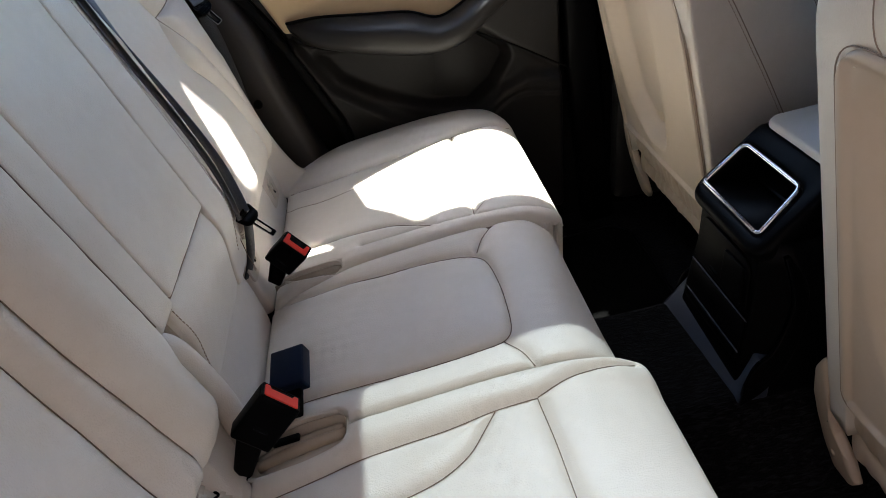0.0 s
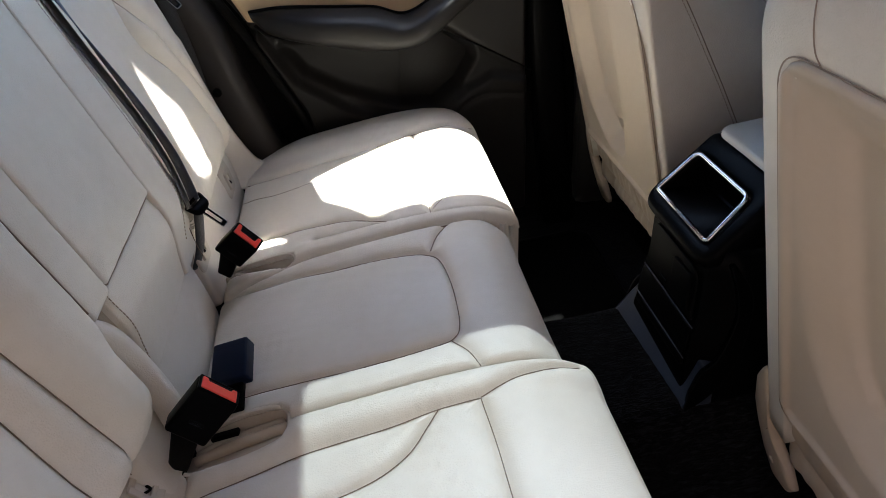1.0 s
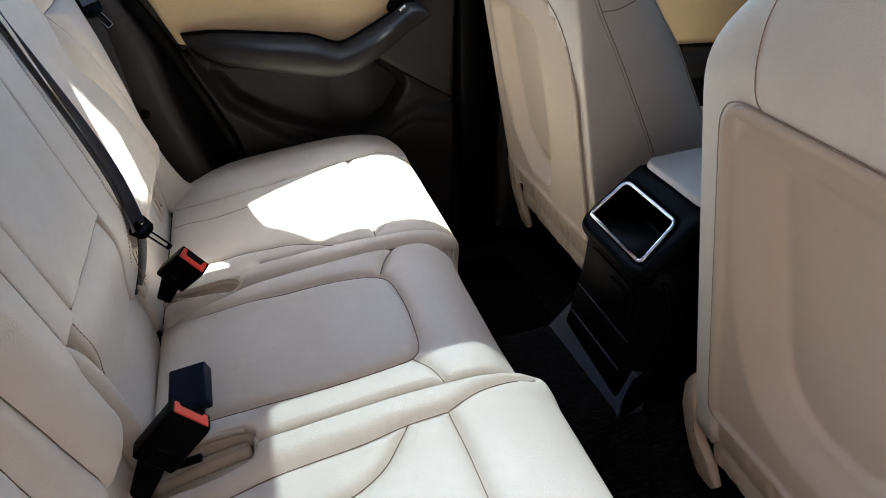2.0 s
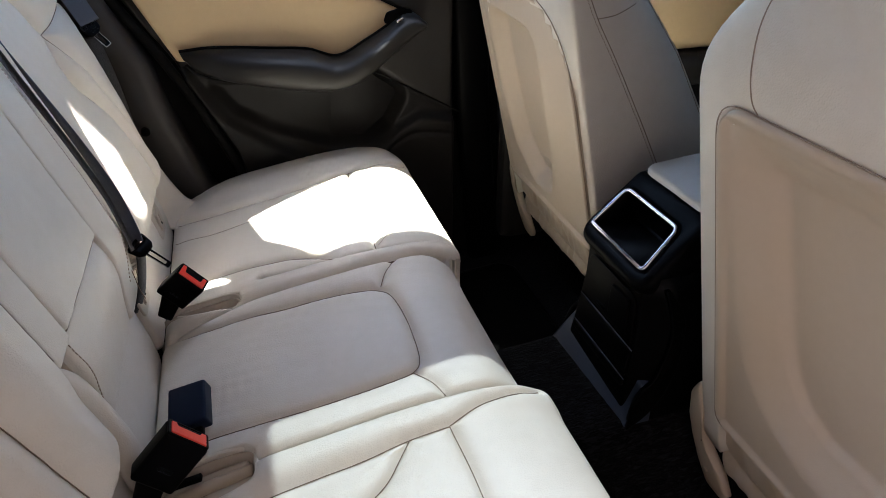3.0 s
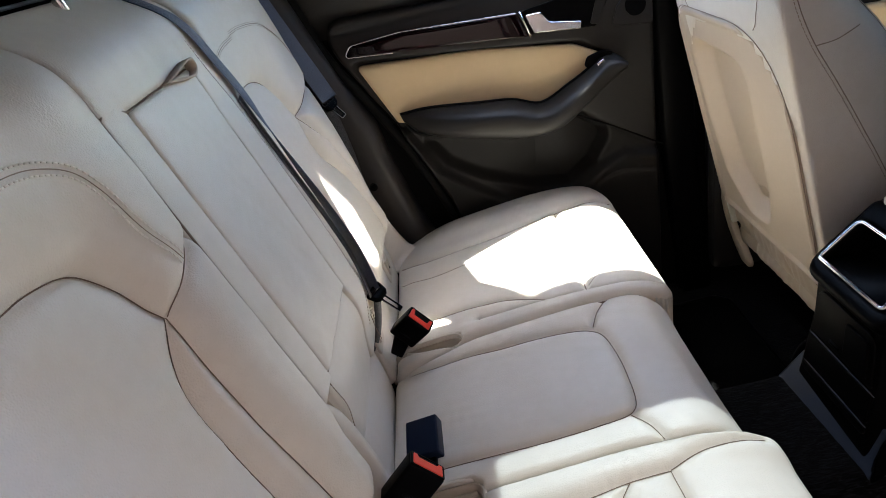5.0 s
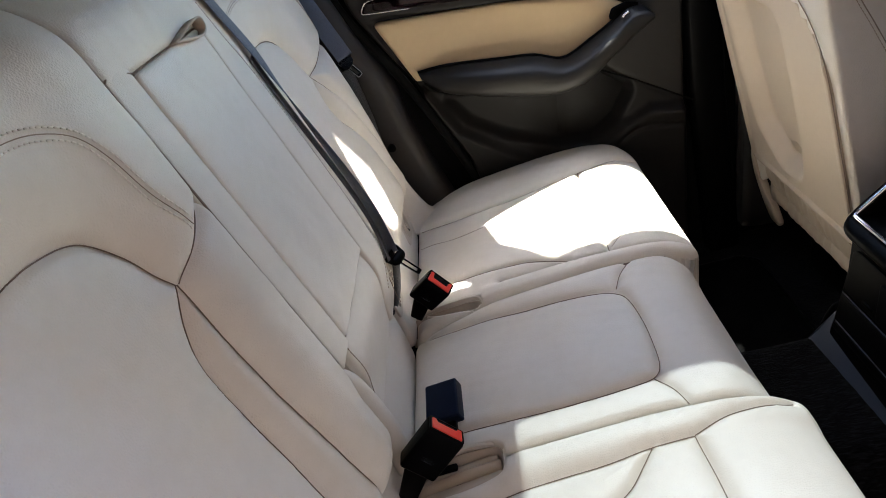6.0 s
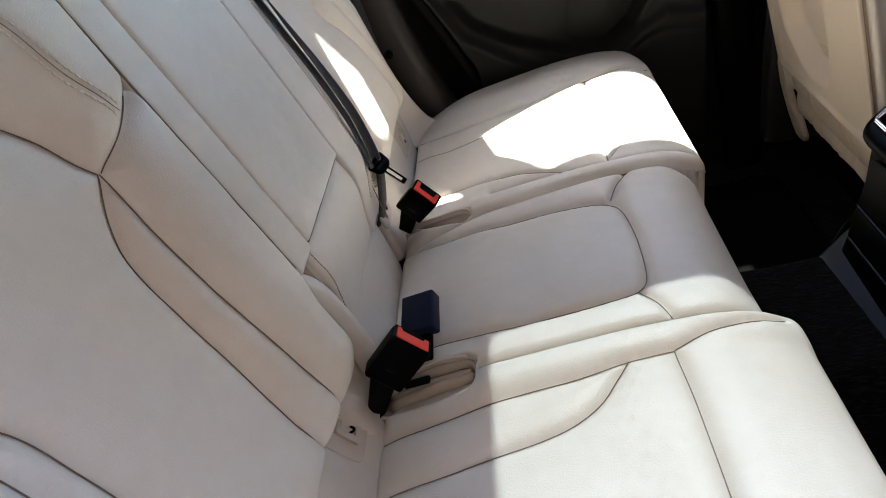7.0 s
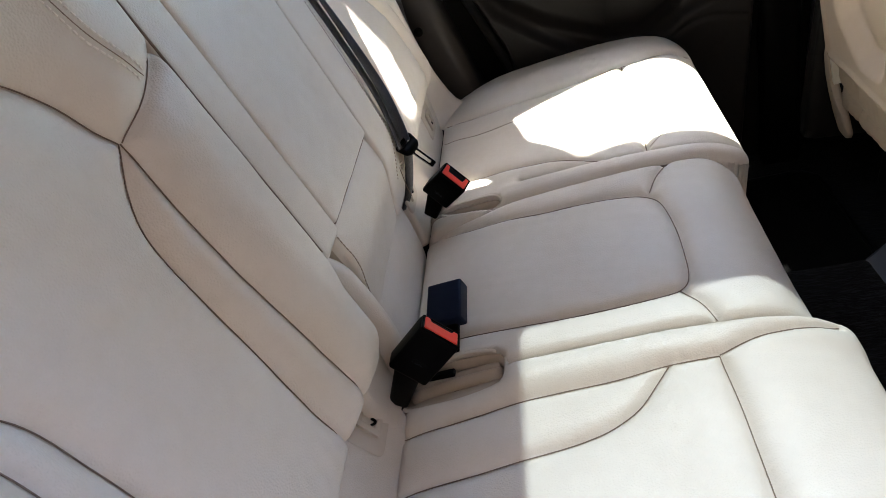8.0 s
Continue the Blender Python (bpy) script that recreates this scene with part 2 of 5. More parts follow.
class Pad:
    """An upholstered or moulded body: a raised surface over a plan with rounded corners, with seams sunk into it, and sides and a back."""

    def __init__(self, place, ur, vr, base, seams=(), corner=(0.02,) * 4, edge=0.02, depth=0.05, puff=0.006, groove=0.0062, reach=0.014, sharp=0.0038,
                 res=0.0026, wave=0.0008, seed=1, relief=None, fine=()):
        self.place = place
        us, vs = ticks(*ur, res), ticks(*vr, res)
        u, v = np.meshgrid(us, vs, indexing="ij")
        cu, cv, hu, hv = sum(ur) / 2, sum(vr) / 2, (ur[1] - ur[0]) / 2, (vr[1] - vr[0]) / 2
        r = np.where(u < cu, np.where(v < cv, corner[0], corner[3]), np.where(v < cv, corner[1], corner[2]))
        qu, qv = np.abs(u - cu) - (hu - r), np.abs(v - cv) - (hv - r)
        ln = np.hypot(np.maximum(qu, 0), np.maximum(qv, 0))
        k = np.where((qu > 0) & (qv > 0) & (ln > r), r / np.maximum(ln, 1e-9), 1.0)
        nu, nv = np.where(k < 1, qu * k, qu), np.where(k < 1, qv * k, qv)
        u = np.where(k < 1, cu + np.sign(u - cu) * (hu - r + nu), u)
        v = np.where(k < 1, cv + np.sign(v - cv) * (hv - r + nv), v)
        d = r - np.hypot(np.maximum(nu, 0), np.maximum(nv, 0)) - np.minimum(np.maximum(nu, nv), 0)
        h = base(u, v)
        self.lines = [even(curve(s), 0.004) for s in seams]
        dist = np.full(u.shape, 9.0)
        for line in self.lines:
            dist = np.minimum(dist, away(u, v, line))
        both = np.minimum(dist, d + 0.004)
        h = h + puff * (1 - np.exp(-both / reach)) - groove * np.exp(-np.hypot(dist, 0.0016) / sharp)
        self.fine = [even(curve(s), 0.004) for s in fine]
        for line in self.fine:
            h = h - 0.0014 * np.exp(-np.hypot(away(u, v, line), 0.001) / 0.003)
        h = h + 0.0008 * sines(u, v, seed + 9, 0.011) * np.exp(-dist / 0.010) * (dist < 1)
        h = h + wave * sines(u, v, seed, 0.11) + 0.4 * wave * sines(u, v, seed + 50, 0.035)
        if relief:
            h = h + relief(u, v)
        if edge > 0:
            e = np.clip(d, 0, edge)
            h = h - (edge - np.sqrt(np.maximum(0, edge ** 2 - (edge - e) ** 2)))
        self.u, self.v, self.h, self.us, self.vs, self.depth = u, v, h, us, vs, depth

    def at(self, p):
        """Surface height over plan points."""
        p = np.asarray(p, float)
        i = np.clip(np.interp(p[:, 0], self.us, np.arange(len(self.us))), 0, len(self.us) - 1.001)
        j = np.clip(np.interp(p[:, 1], self.vs, np.arange(len(self.vs))), 0, len(self.vs) - 1.001)
        a, b = i.astype(int), j.astype(int)
        s, t = i - a, j - b
        h = self.h
        return (h[a, b] * (1 - s) + h[a + 1, b] * s) * (1 - t) + (h[a, b + 1] * (1 - s) + h[a + 1, b + 1] * s) * t

    def points(self, p, lift=0.0):
        p = np.asarray(p, float)
        return np.stack(self.place(p[:, 0], p[:, 1], self.at(p) + lift), -1)

    def build(self, name, mat, parent=None, label="", flip=False):
        u, v, h = (np.pad(a, 1, mode="edge") for a in (self.u, self.v, self.h))
        floor = self.h.min() - self.depth
        ring = np.ones(h.shape, bool)
        ring[1:-1, 1:-1] = False
        h = np.where(ring, np.maximum(h - self.depth, floor), h)
        xyz = np.stack(self.place(u, v, h), -1).reshape(-1, 3)
        n, m = h.shape
        i, j = np.meshgrid(np.arange(n - 1), np.arange(m - 1), indexing="ij")
        a = (i * m + j).ravel()
        quads = np.stack([a, a + m, a + m + 1, a + 1], 1)
        loop = [k * m for k in range(n)] + [(n - 1) * m + k for k in range(1, m)] + [k * m + m - 1 for k in range(n - 2, -1, -1)] + list(range(m - 2, 0, -1))
        faces = quads.tolist() + [loop]
        if flip:
            faces = [f[::-1] for f in faces]
        ob = from_arrays(name, xyz, faces, mat, parent, label)
        return ob


def sweep(pts, section, side=None):
    """Verts and faces of a section (2D outline: across, outwards) carried along points. side: fixed across direction, or one for each point."""
    pts = np.asarray(pts, float)
    tan = np.gradient(pts, axis=0)
    tan /= np.maximum(1e-9, np.linalg.norm(tan, axis=1))[:, None]
    verts, sec = [], np.asarray(section, float)
    last = None
    for k, (p, t) in enumerate(zip(pts, tan)):
        if side is not None:
            a = np.asarray(side[k] if np.ndim(side) > 1 else side, float)
        elif last is not None:
            a = last
        else:
            a = np.array([0.3, 0.5, 0.8]) if abs(t[2]) < 0.8 else np.array([1.0, 0.2, 0])
        a = a - t * (a @ t)
        a /= max(1e-9, np.linalg.norm(a))
        last = a
        o = np.cross(t, a)
        verts += [p + a * s[0] + o * s[1] for s in sec]
    n, m = len(pts), len(sec)
    faces = [(i * m + j, i * m + (j + 1) % m, (i + 1) * m + (j + 1) % m, (i + 1) * m + j) for i in range(n - 1) for j in range(m)]
    faces += [tuple(range(m))[::-1], tuple((n - 1) * m + j for j in range(m))]
    return verts, faces


def circle(r, n=6, flat=1.0):
    return [(r * math.cos(math.tau * k / n), flat * r * math.sin(math.tau * k / n)) for k in range(n)]


def tube(name, pts, r, mat, parent, label="", n=6, flat=1.0, side=None):
    return from_arrays(name, *sweep(pts, circle(r, n, flat), side), mat, parent, label, fix=True)


def ribbon(name, pts, width, thick, mat, parent, side, label=""):
    w, t = width / 2, thick / 2
    sec = [(-w, -t * .3), (-w * .97, -t), (w * .97, -t), (w, -t * .3), (w, t * .3), (w * .97, t), (-w * .97, t), (-w, t * .3)]
    return from_arrays(name, *sweep(pts, sec, side), mat, parent, label, fix=True)


def threads(pad, parent, r=0.0007, lift=0.0011, mat=None, name="seam"):
    """A thread lying in each seam, its height evened out along the line."""
    for k, line in enumerate(pad.lines + pad.fine):
        h = pad.at(line)
        for _ in range(3):
            h = np.convolve(np.pad(h, 2, mode="edge"), np.ones(5) / 5, "valid")
        pts = np.stack(pad.place(line[:, 0], line[:, 1], h + lift), -1)
        tube(name, pts, r if k < len(pad.lines) else 0.0005, mat or (SEAM if k < len(pad.lines) else SEAM_SOFT), parent, n=5)


def stitches(pad, parent, line, gap=0.0062, size=0.0042, r=0.0009, mat=None, lift=0.0004):
    """A row of stitches on the surface, one mesh."""
    pts = pad.points(even(curve(line), gap), lift)
    verts, faces = [], []
    for a, b in zip(pts[:-1], pts[1:]):
        d = (b - a) / max(1e-9, np.linalg.norm(b - a))
        v, f = sweep([a, a + d * size * .5, a + d * size], circle(r, 5))
        faces += [tuple(i + len(verts) for i in g) for g in f]
        verts += v
    ob = from_arrays("stitching", verts, faces, mat or STITCH, parent, fix=True)
    ob["kind"] = "stuff"
    return ob


def rounded(points, r, n=5):
    """Corners of a 2D outline rounded with radius r (or one radius for each)."""
    p = [Vector(q) for q in points]
    out = []
    for k, c in enumerate(p):
        rk = r[k] if hasattr(r, "__len__") else r
        a, b = p[k - 1] - c, p[(k + 1) % len(p)] - c
        ang = a.angle(b)
        cut = min(rk / max(0.05, math.tan(ang / 2)), a.length * .48, b.length * .48)
        s, e = c + a.normalized() * cut, c + b.normalized() * cut
        out += [tuple((s * (1 - t) + c * t) * (1 - t) + (c * (1 - t) + e * t) * t) for t in np.linspace(0, 1, n)]
    return out


def plate(name, outline, place, thick, mat, parent=None, label="", holes=(), bevel=0.0, flat=True):
    """A slab with an outline and openings through it; place(u, v, h) puts it into the world."""
    bm = bmesh.new()
    edges = []
    for loop in (outline, *holes):
        vs = [bm.verts.new((x, y, 0)) for x, y in loop]
        edges += [bm.edges.new((a, b)) for a, b in zip(vs, vs[1:] + vs[:1])]
    bmesh.ops.triangle_fill(bm, use_beauty=True, use_dissolve=True, edges=edges)
    out = bmesh.ops.extrude_face_region(bm, geom=bm.faces[:])
    for v in [g for g in out["geom"] if isinstance(g, bmesh.types.BMVert)]:
        v.co.z = thick
    bmesh.ops.recalc_face_normals(bm, faces=bm.faces)
    if bevel:
        rim = [e for e in bm.edges if e.is_manifold and e.calc_face_angle(0) > 1.0 and all(v.co.z > thick * .5 for v in e.verts)]
        bmesh.ops.bevel(bm, geom=rim, offset=bevel, segments=3, affect="EDGES", profile=0.5)
    for v in bm.verts:
        v.co = place(v.co.x, v.co.y, v.co.z)
    return part(name, bm, mat, parent, label, smooth=not flat)


def box(name, size, m, mat, parent=None, label="", bevel=0.004, segments=3, taper=(1, 1), top_shift=(0, 0)):
    """A bevelled block in the pose m, its upper end tapered and shifted."""
    bm = bmesh.new()
    bmesh.ops.create_cube(bm, size=1)
    for v in bm.verts:
        up = v.co.z > 0
        v.co = (v.co.x * size[0] * (taper[0] if up else 1) + (top_shift[0] if up else 0),
                v.co.y * size[1] * (taper[1] if up else 1) + (top_shift[1] if up else 0), v.co.z * size[2])
    if bevel:
        bmesh.ops.bevel(bm, geom=bm.edges[:], offset=bevel, segments=segments, affect="EDGES", profile=0.5)
    bmesh.ops.transform(bm, matrix=m, verts=bm.verts)
    ob = part(name, bm, mat, parent, label)
    return ob


def basis(origin, ex, ey, ez):
    m = Matrix((ex, ey, ez)).transposed().to_4x4()
    m.translation = origin
    return m


def dome(name, outline, place, rise, mat, parent, label="", foot=0.0):
    """A softly domed pad over an outline."""
    p = np.array(outline)
    c = p.mean(0)
    rings = [(1.0, 0.0), (0.996, 0.35), (0.985, 0.55), (0.96, 0.70), (0.90, 0.83), (0.75, 0.94), (0.5, 1.0), (0.25, 1.0)]
    verts = [tuple(place(*(c + (q - c) * k), foot + rise * g)) for k, g in rings for q in p]
    n = len(p)
    faces = [(k * n + i, k * n + (i + 1) % n, (k + 1) * n + (i + 1) % n, (k + 1) * n + i) for k in range(len(rings) - 1) for i in range(n)]
    faces += [tuple((len(rings) - 1) * n + i for i in range(n)), tuple(range(n))]
    return from_arrays(name, verts, faces, mat, parent, label, fix=True)


# ---------------------------------------------------------------- car shell (setting)
def far_side(x, z, h=0.0):
    """The inner face of the side above the belt line, leaning in; h outwards."""
    return (x, 0.77 - 0.425 * (z - 0.93) + h * 0.92, z + h * 0.39)


def near_side(x, z, h=0.0):
    p = far_side(x, z, h)
    return (p[0], -p[1], p[2])


def make_shell():
    win = rounded([(0.178, 1.022), (0.206, 1.162), (0.300, 1.305), (0.575, 1.305), (0.67, 1.19), (0.725, 1.00), (0.60, 0.995), (0.54, 0.932), (0.465, 0.914), (0.345, 0.954)],
                  [0.01, 0.03, 0.05, 0.03, 0.03, 0.02, 0.02, 0.02, 0.03, 0.05])
    # Quarter window and corner opening, traced back from the sun patches on the seat.
    quarter = [(-0.067, 1.318), (-0.048, 1.236), (-0.027, 1.162), (-0.010, 1.146), (0.005, 1.154), (0.011, 1.164), (0.008, 1.201), (0.001, 1.258), (-0.007, 1.278), (-0.016, 1.289), (-0.039, 1.307)]
    corner = [(0.046, 1.235), (0.060, 1.180), (0.094, 1.213), (0.124, 1.258), (0.140, 1.297), (0.094, 1.269)]
    # Front window kept small to limit its light on the backrests.
    front = rounded([(0.98, 0.95), (0.98, 1.16), (1.20, 1.15), (1.38, 0.95)], 0.03)
    wall = plate("wall_far", [(-1.25, 0.86), (2.0, 0.86), (2.0, 1.345), (-1.25, 1.345)], far_side, 0.012, DOOR_GREY, holes=[win, quarter, corner, front])
    tagged(wall, "dark lined upper side of the car with window openings", "wall", kind="structure")
    for name, loop in (("window_1", win), ("window_2", front)):
        pane = plate(name, loop, lambda u, v, h: far_side(u, v, h + 0.006), 0.003, SIDE_GLASS)
        tagged(pane, "clear side window glass in the closed door", "window", kind="structure")
    # Unseen; front window left out and pillar widened to cut light.
    nwall = plate("wall_near", [(0.80, 0.86), (2.0, 0.86), (2.0, 1.345), (-1.25, 1.345), (-1.25, 0.86), (-0.08, 0.86), (-0.02, 1.16), (0.07, 1.28), (0.76, 1.31)], near_side, 0.02, DOOR_GREY)
    tagged(nwall, "dark trimmed upper side of the car over the open door", "wall", kind="structure")
    flat_z = lambda z: (lambda u, v, h: (u, v, z + h))
    # Opening traced from the near sun patch, cut short to limit skylight.
    roof = plate("ceiling", [(-1.25, -0.62), (1.45, -0.62), (1.45, 0.62), (-1.25, 0.62)], flat_z(1.34), 0.03, HEADLINER,
                 holes=[rounded([(0.176, -0.335), (0.62, -0.335), (0.62, 0.268), (0.176, 0.268)], 0.02)])
    tagged(roof, "black fabric headliner with a panoramic roof opening", "ceiling", kind="structure")
    glass = plate("roof_window", [(0.15, -0.36), (0.65, -0.36), (0.65, 0.30), (0.15, 0.30)], flat_z(1.374), 0.004, ROOF_GLASS)
    tagged(glass, "dark tinted panoramic roof glass panel", "roof window", kind="structure")
    # lower sides, front and rear
    side_y = lambda y, s: (lambda u, v, h: (u, y + s * h, v))
    lower = plate("wall_far_lower", [(-1.25, 0.02), (2.0, 0.02), (2.0, 0.90), (-1.25, 0.90)], side_y(0.80, 1), 0.02, GAP)
    tagged(lower, "black door shell behind the trim", "wall", kind="structure")
    for name, x0, x1 in (("wall_near_rear", -1.25, -0.06), ("wall_near_front", 0.80, 2.0)):
        rear = [(0.26, 0.10), (0.172, 0.437), (0.07, 0.649), (-0.03, 0.818)] if x0 < 0 else []
        tagged(plate(name, [(x0, 0.02), (0.26 if rear else x1, 0.02), *rear, (x1, 0.90), (x0, 0.90)], side_y(-0.80, -1), 0.02, DOOR_GREY), "dark trimmed lower side of the car", "wall", kind="structure")
    tagged(plate("sill", [(-0.16, 0.0), (0.80, 0.0), (0.80, 0.12), (-0.16, 0.12)], side_y(-0.80, -1), 0.05, DOOR_GREY), "dark plastic door sill", "sill", kind="structure")
    across = lambda x, s, lean: (lambda u, v, h: (x + s * h + lean * (v - 0.9), u, v))
    tagged(plate("wall_front", [(-0.80, 0.0), (0.80, 0.0), (0.80, 0.92), (-0.80, 0.92)], across(2.0, 1, 0), 0.02, DOOR_GREY), "dark dashboard bulkhead", "wall", kind="structure")
    shield = [(-0.80, 0.90), (0.80, 0.90), (0.62, 1.36), (-0.62, 1.36)]
    # Unseen; the slit is kept narrow to limit light on the backrests.
    screen = rounded([(-0.50, 1.02), (0.50, 1.02), (0.48, 1.085), (-0.48, 1.085)], 0.025)
    tagged(plate("windscreen_mask", shield, across(2.0, 1, -1.25), 0.02, HEADLINER, holes=[screen]), "unseen dark panel narrowing the windscreen to limit its light", "trim", kind="structure")
    pane = plate("windscreen", screen, lambda u, v, h: across(2.0, 1, -1.25)(u, v, h + 0.006), 0.004, SIDE_GLASS)
    tagged(pane, "clear windscreen glass above the dashboard", "window", kind="structure")
    tagged(plate("wall_rear", [(-0.82, 0.0), (0.82, 0.0), (0.82, 0.92), (-0.82, 0.92)], across(-1.25, -1, 0), 0.02, BLACK), "black tailgate lining", "wall", kind="structure")
    # Added closed, without a window, to keep light off the front seats.
    tagged(plate("tailgate_mask", [(-0.82, 0.90), (0.82, 0.90), (0.66, 1.36), (-0.66, 1.36)], across(-1.25, -1, 0.2), 0.02, BLACK), "black panel in place of the tailgate window, blocking light", "trim", kind="structure")
    # Open near door, out of view; put here to cut light from the front.
    near_door = plate("door_1", [(-0.84, 0.10), (-1.72, 0.16), (-1.72, 0.92), (-1.60, 1.28), (-0.84, 1.28)], lambda u, v, h: (0.84 + 0.10 * (u + 0.84) + h, u, v), 0.06, DOOR_GREY,
                      holes=[rounded([(-0.90, 0.92), (-1.62, 0.92), (-1.54, 1.22), (-0.90, 1.22)], 0.03)])
    tagged(near_door, "open dark trimmed rear door swung outwards", "car door", kind="structure")
    # Out of view; added to cut skylight and give a warm bounce.
    tagged(plate("light_block_wall", [(-6.0, -0.32), (6.0, -0.32), (6.0, 4.2), (-6.0, 4.2)], lambda u, v, h: (u, -1.95 - h, v), 0.12, WALL), "unseen brown wall added to block light from the near side", "wall", kind="structure")
    # Added to darken the view behind; the steel strip imitates light slits.
    cover = thing("blind_cassette", "black roller blind cassette, added to darken the view behind", "blind cassette", (-0.44, 0, 0.98))
    box("cassette", (0.10, 1.30, 0.10), pose(-0.44, 0, 1.02), BLACK, cover, bevel=0.03, segments=4)
    box("slit_strip", (0.012, 1.28, 0.006), pose(-0.405, 0, 1.073), STEEL, cover, bevel=0.002)
    tagged(box("cargo_cover", (0.80, 1.44, 0.012), pose(-0.72, 0, 0.93), BLACK, bevel=0.004), "black roller blind over the boot", "cargo cover")


def floor_height(x, y):
    tunnel = 0.205 * (1 - smooth(np.abs(y), 0.12, 0.24))
    front = 0.03 * smooth(x, 0.55, 0.95)
    return 0.015 + tunnel + front


def make_floor():
    us, vs = np.linspace(-1.25, 2.0, 160), np.linspace(-0.80, 0.80, 170)
    u, v = np.meshgrid(us, vs, indexing="ij")
    h = floor_height(u, v) + 0.0015 * sines(u, v, 9, 0.03, 11)
    n, m = h.shape
    i, j = np.meshgrid(np.arange(n - 1), np.arange(m - 1), indexing="ij")
    a = (i * m + j).ravel()
    xyz = np.stack([u, v, h], -1).reshape(-1, 3)
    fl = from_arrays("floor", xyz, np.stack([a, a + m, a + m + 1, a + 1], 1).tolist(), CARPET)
    tagged(fl, "dark ribbed carpet over floor and centre tunnel", "floor", kind="structure")
    bm = bmesh.new()
    bmesh.ops.create_grid(bm, x_segments=24, y_segments=24, size=1500)
    for w in bm.verts:
        w.co.z = -0.32
    gr = part("ground", bm, ASPHALT)
    tagged(gr, "sunlit light grey paving around the car", "ground", kind="structure")


def make_mat(x0, x1, y0, y1, label):
    p = Pad(lambda u, v, h: (u, v, floor_height(u, v) + h), (x0, x1), (y0, y1), lambda u, v: 0.010 + 0 * u, corner=(0.05,) * 4, edge=0.006, depth=0.009, puff=0, res=0.012, wave=0.0015, seed=3)
    root = thing("floor_mat", label, "floor mat", (0.5 * (x0 + x1), 0.5 * (y0 + y1), 0.02))
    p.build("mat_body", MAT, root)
    rim = [(x0 + .006, y0 + .04), (x0 + .006, y1 - .04), (x0 + .04, y1 - .006), (x1 - .04, y1 - .006), (x1 - .006, y1 - .04), (x1 - .006, y0 + .04), (x1 - .04, y0 + .006), (x0 + .04, y0 + .006), (x0 + .006, y0 + .04)]
    tube("binding", p.points(even(rim, 0.015), 0.001), 0.004, BLACK, root, n=6)


# ---------------------------------------------------------------- rear bench
CUSHION_LINE = curve([(-0.06, 0.295), (0.0, 0.312), (0.05, 0.339), (0.10, 0.360), (0.16, 0.379), (0.22, 0.391), (0.30, 0.405), (0.36, 0.414), (0.42, 0.420), (0.46, 0.4215), (0.50, 0.416), (0.53, 0.404), (0.56, 0.384),
                      (0.60, 0.35)], 24)


def cushion_z(x):
    return np.interp(x, CUSHION_LINE[:, 0], CUSHION_LINE[:, 1])


def mirror_y(pts, c):
    return [(x, 2 * c - y) for x, y in pts]


SEAT_C = 0.415                                # middle of each outer cushion, from the car's centre
CUSHION_SEAMS = [
    [(0.016, -0.231), (0.10, -0.238), (0.19, -0.233), (0.28, -0.230), (0.34, -0.224), (0.398, -0.221)],
    [(0.398, -0.221), (0.422, -0.211), (0.447, -0.202), (0.474, -0.196), (0.505, -0.190), (0.535, -0.186)],
    [(0.343, -0.224), (0.327, -0.245), (0.303, -0.274), (0.272, -0.294), (0.239, -0.304), (0.19, -0.311), (0.12, -0.317), (0.016, -0.316)],
]


FAR_SEAMS = [
    [(0.190, 0.245), (0.222, 0.242), (0.293, 0.237), (0.328, 0.234), (0.398, 0.229)],
    [(0.398, 0.229), (0.456, 0.229), (0.545, 0.236)],
    [(0.026, 0.334), (0.077, 0.318), (0.133, 0.303), (0.186, 0.294), (0.249, 0.281), (0.295, 0.257), (0.328, 0.234)],
    [(0.026, 0.603), (0.088, 0.570), (0.143, 0.556), (0.209, 0.553), (0.274, 0.557), (0.338, 0.567), (0.406, 0.580)],
    [(0.406, 0.580), (0.447, 0.592), (0.493, 0.610), (0.545, 0.620)],
    [(0.398, 0.229), (0.402, 0.32), (0.403, 0.42), (0.404, 0.52), (0.406, 0.580)],
]


FAR_FINE = [[(0.404, 0.240), (0.425, 0.262), (0.457, 0.280), (0.51, 0.289), (0.55, 0.285)],
            [(0.026, 0.505), (0.115, 0.467), (0.183, 0.466), (0.268, 0.494), (0.30, 0.510), (0.325, 0.532), (0.366, 0.556), (0.385, 0.577)]]


def cushion_base(u, v, sign):
    """Outer cushion: raised rolls beside a shallow seat, the outer one higher."""
    y = v * sign                               # towards the near side negative
    out = smooth(-y, 0.575, 0.635) * smooth(u, 0.03, 0.15) * (1 - 0.55 * smooth(u, 0.36, 0.54))
    inn = smooth(y, -0.235, -0.205) * smooth(u, 0.14, 0.17)
    dish = -0.006 * np.exp(-((y + SEAT_C) / 0.10) ** 2) * smooth(u, 0.02, 0.1) * (1 - smooth(u, 0.30, 0.40))
    return cushion_z(u) + (0.020 if sign > 0 else 0.009) * out + 0.006 * inn + dish


# outlines of the recesses beside the middle seat in which the buckles stand
SLOT_NEAR = [(-0.02, -0.178), (0.012, -0.186), (0.042, -0.199), (0.086, -0.209), (0.125, -0.210), (0.148, -0.204), (0.156, -0.190), (0.156, -0.156), (0.142, -0.142), (0.111, -0.134), (0.080, -0.129), (0.040, -0.127), (-0.02, -0.127)]
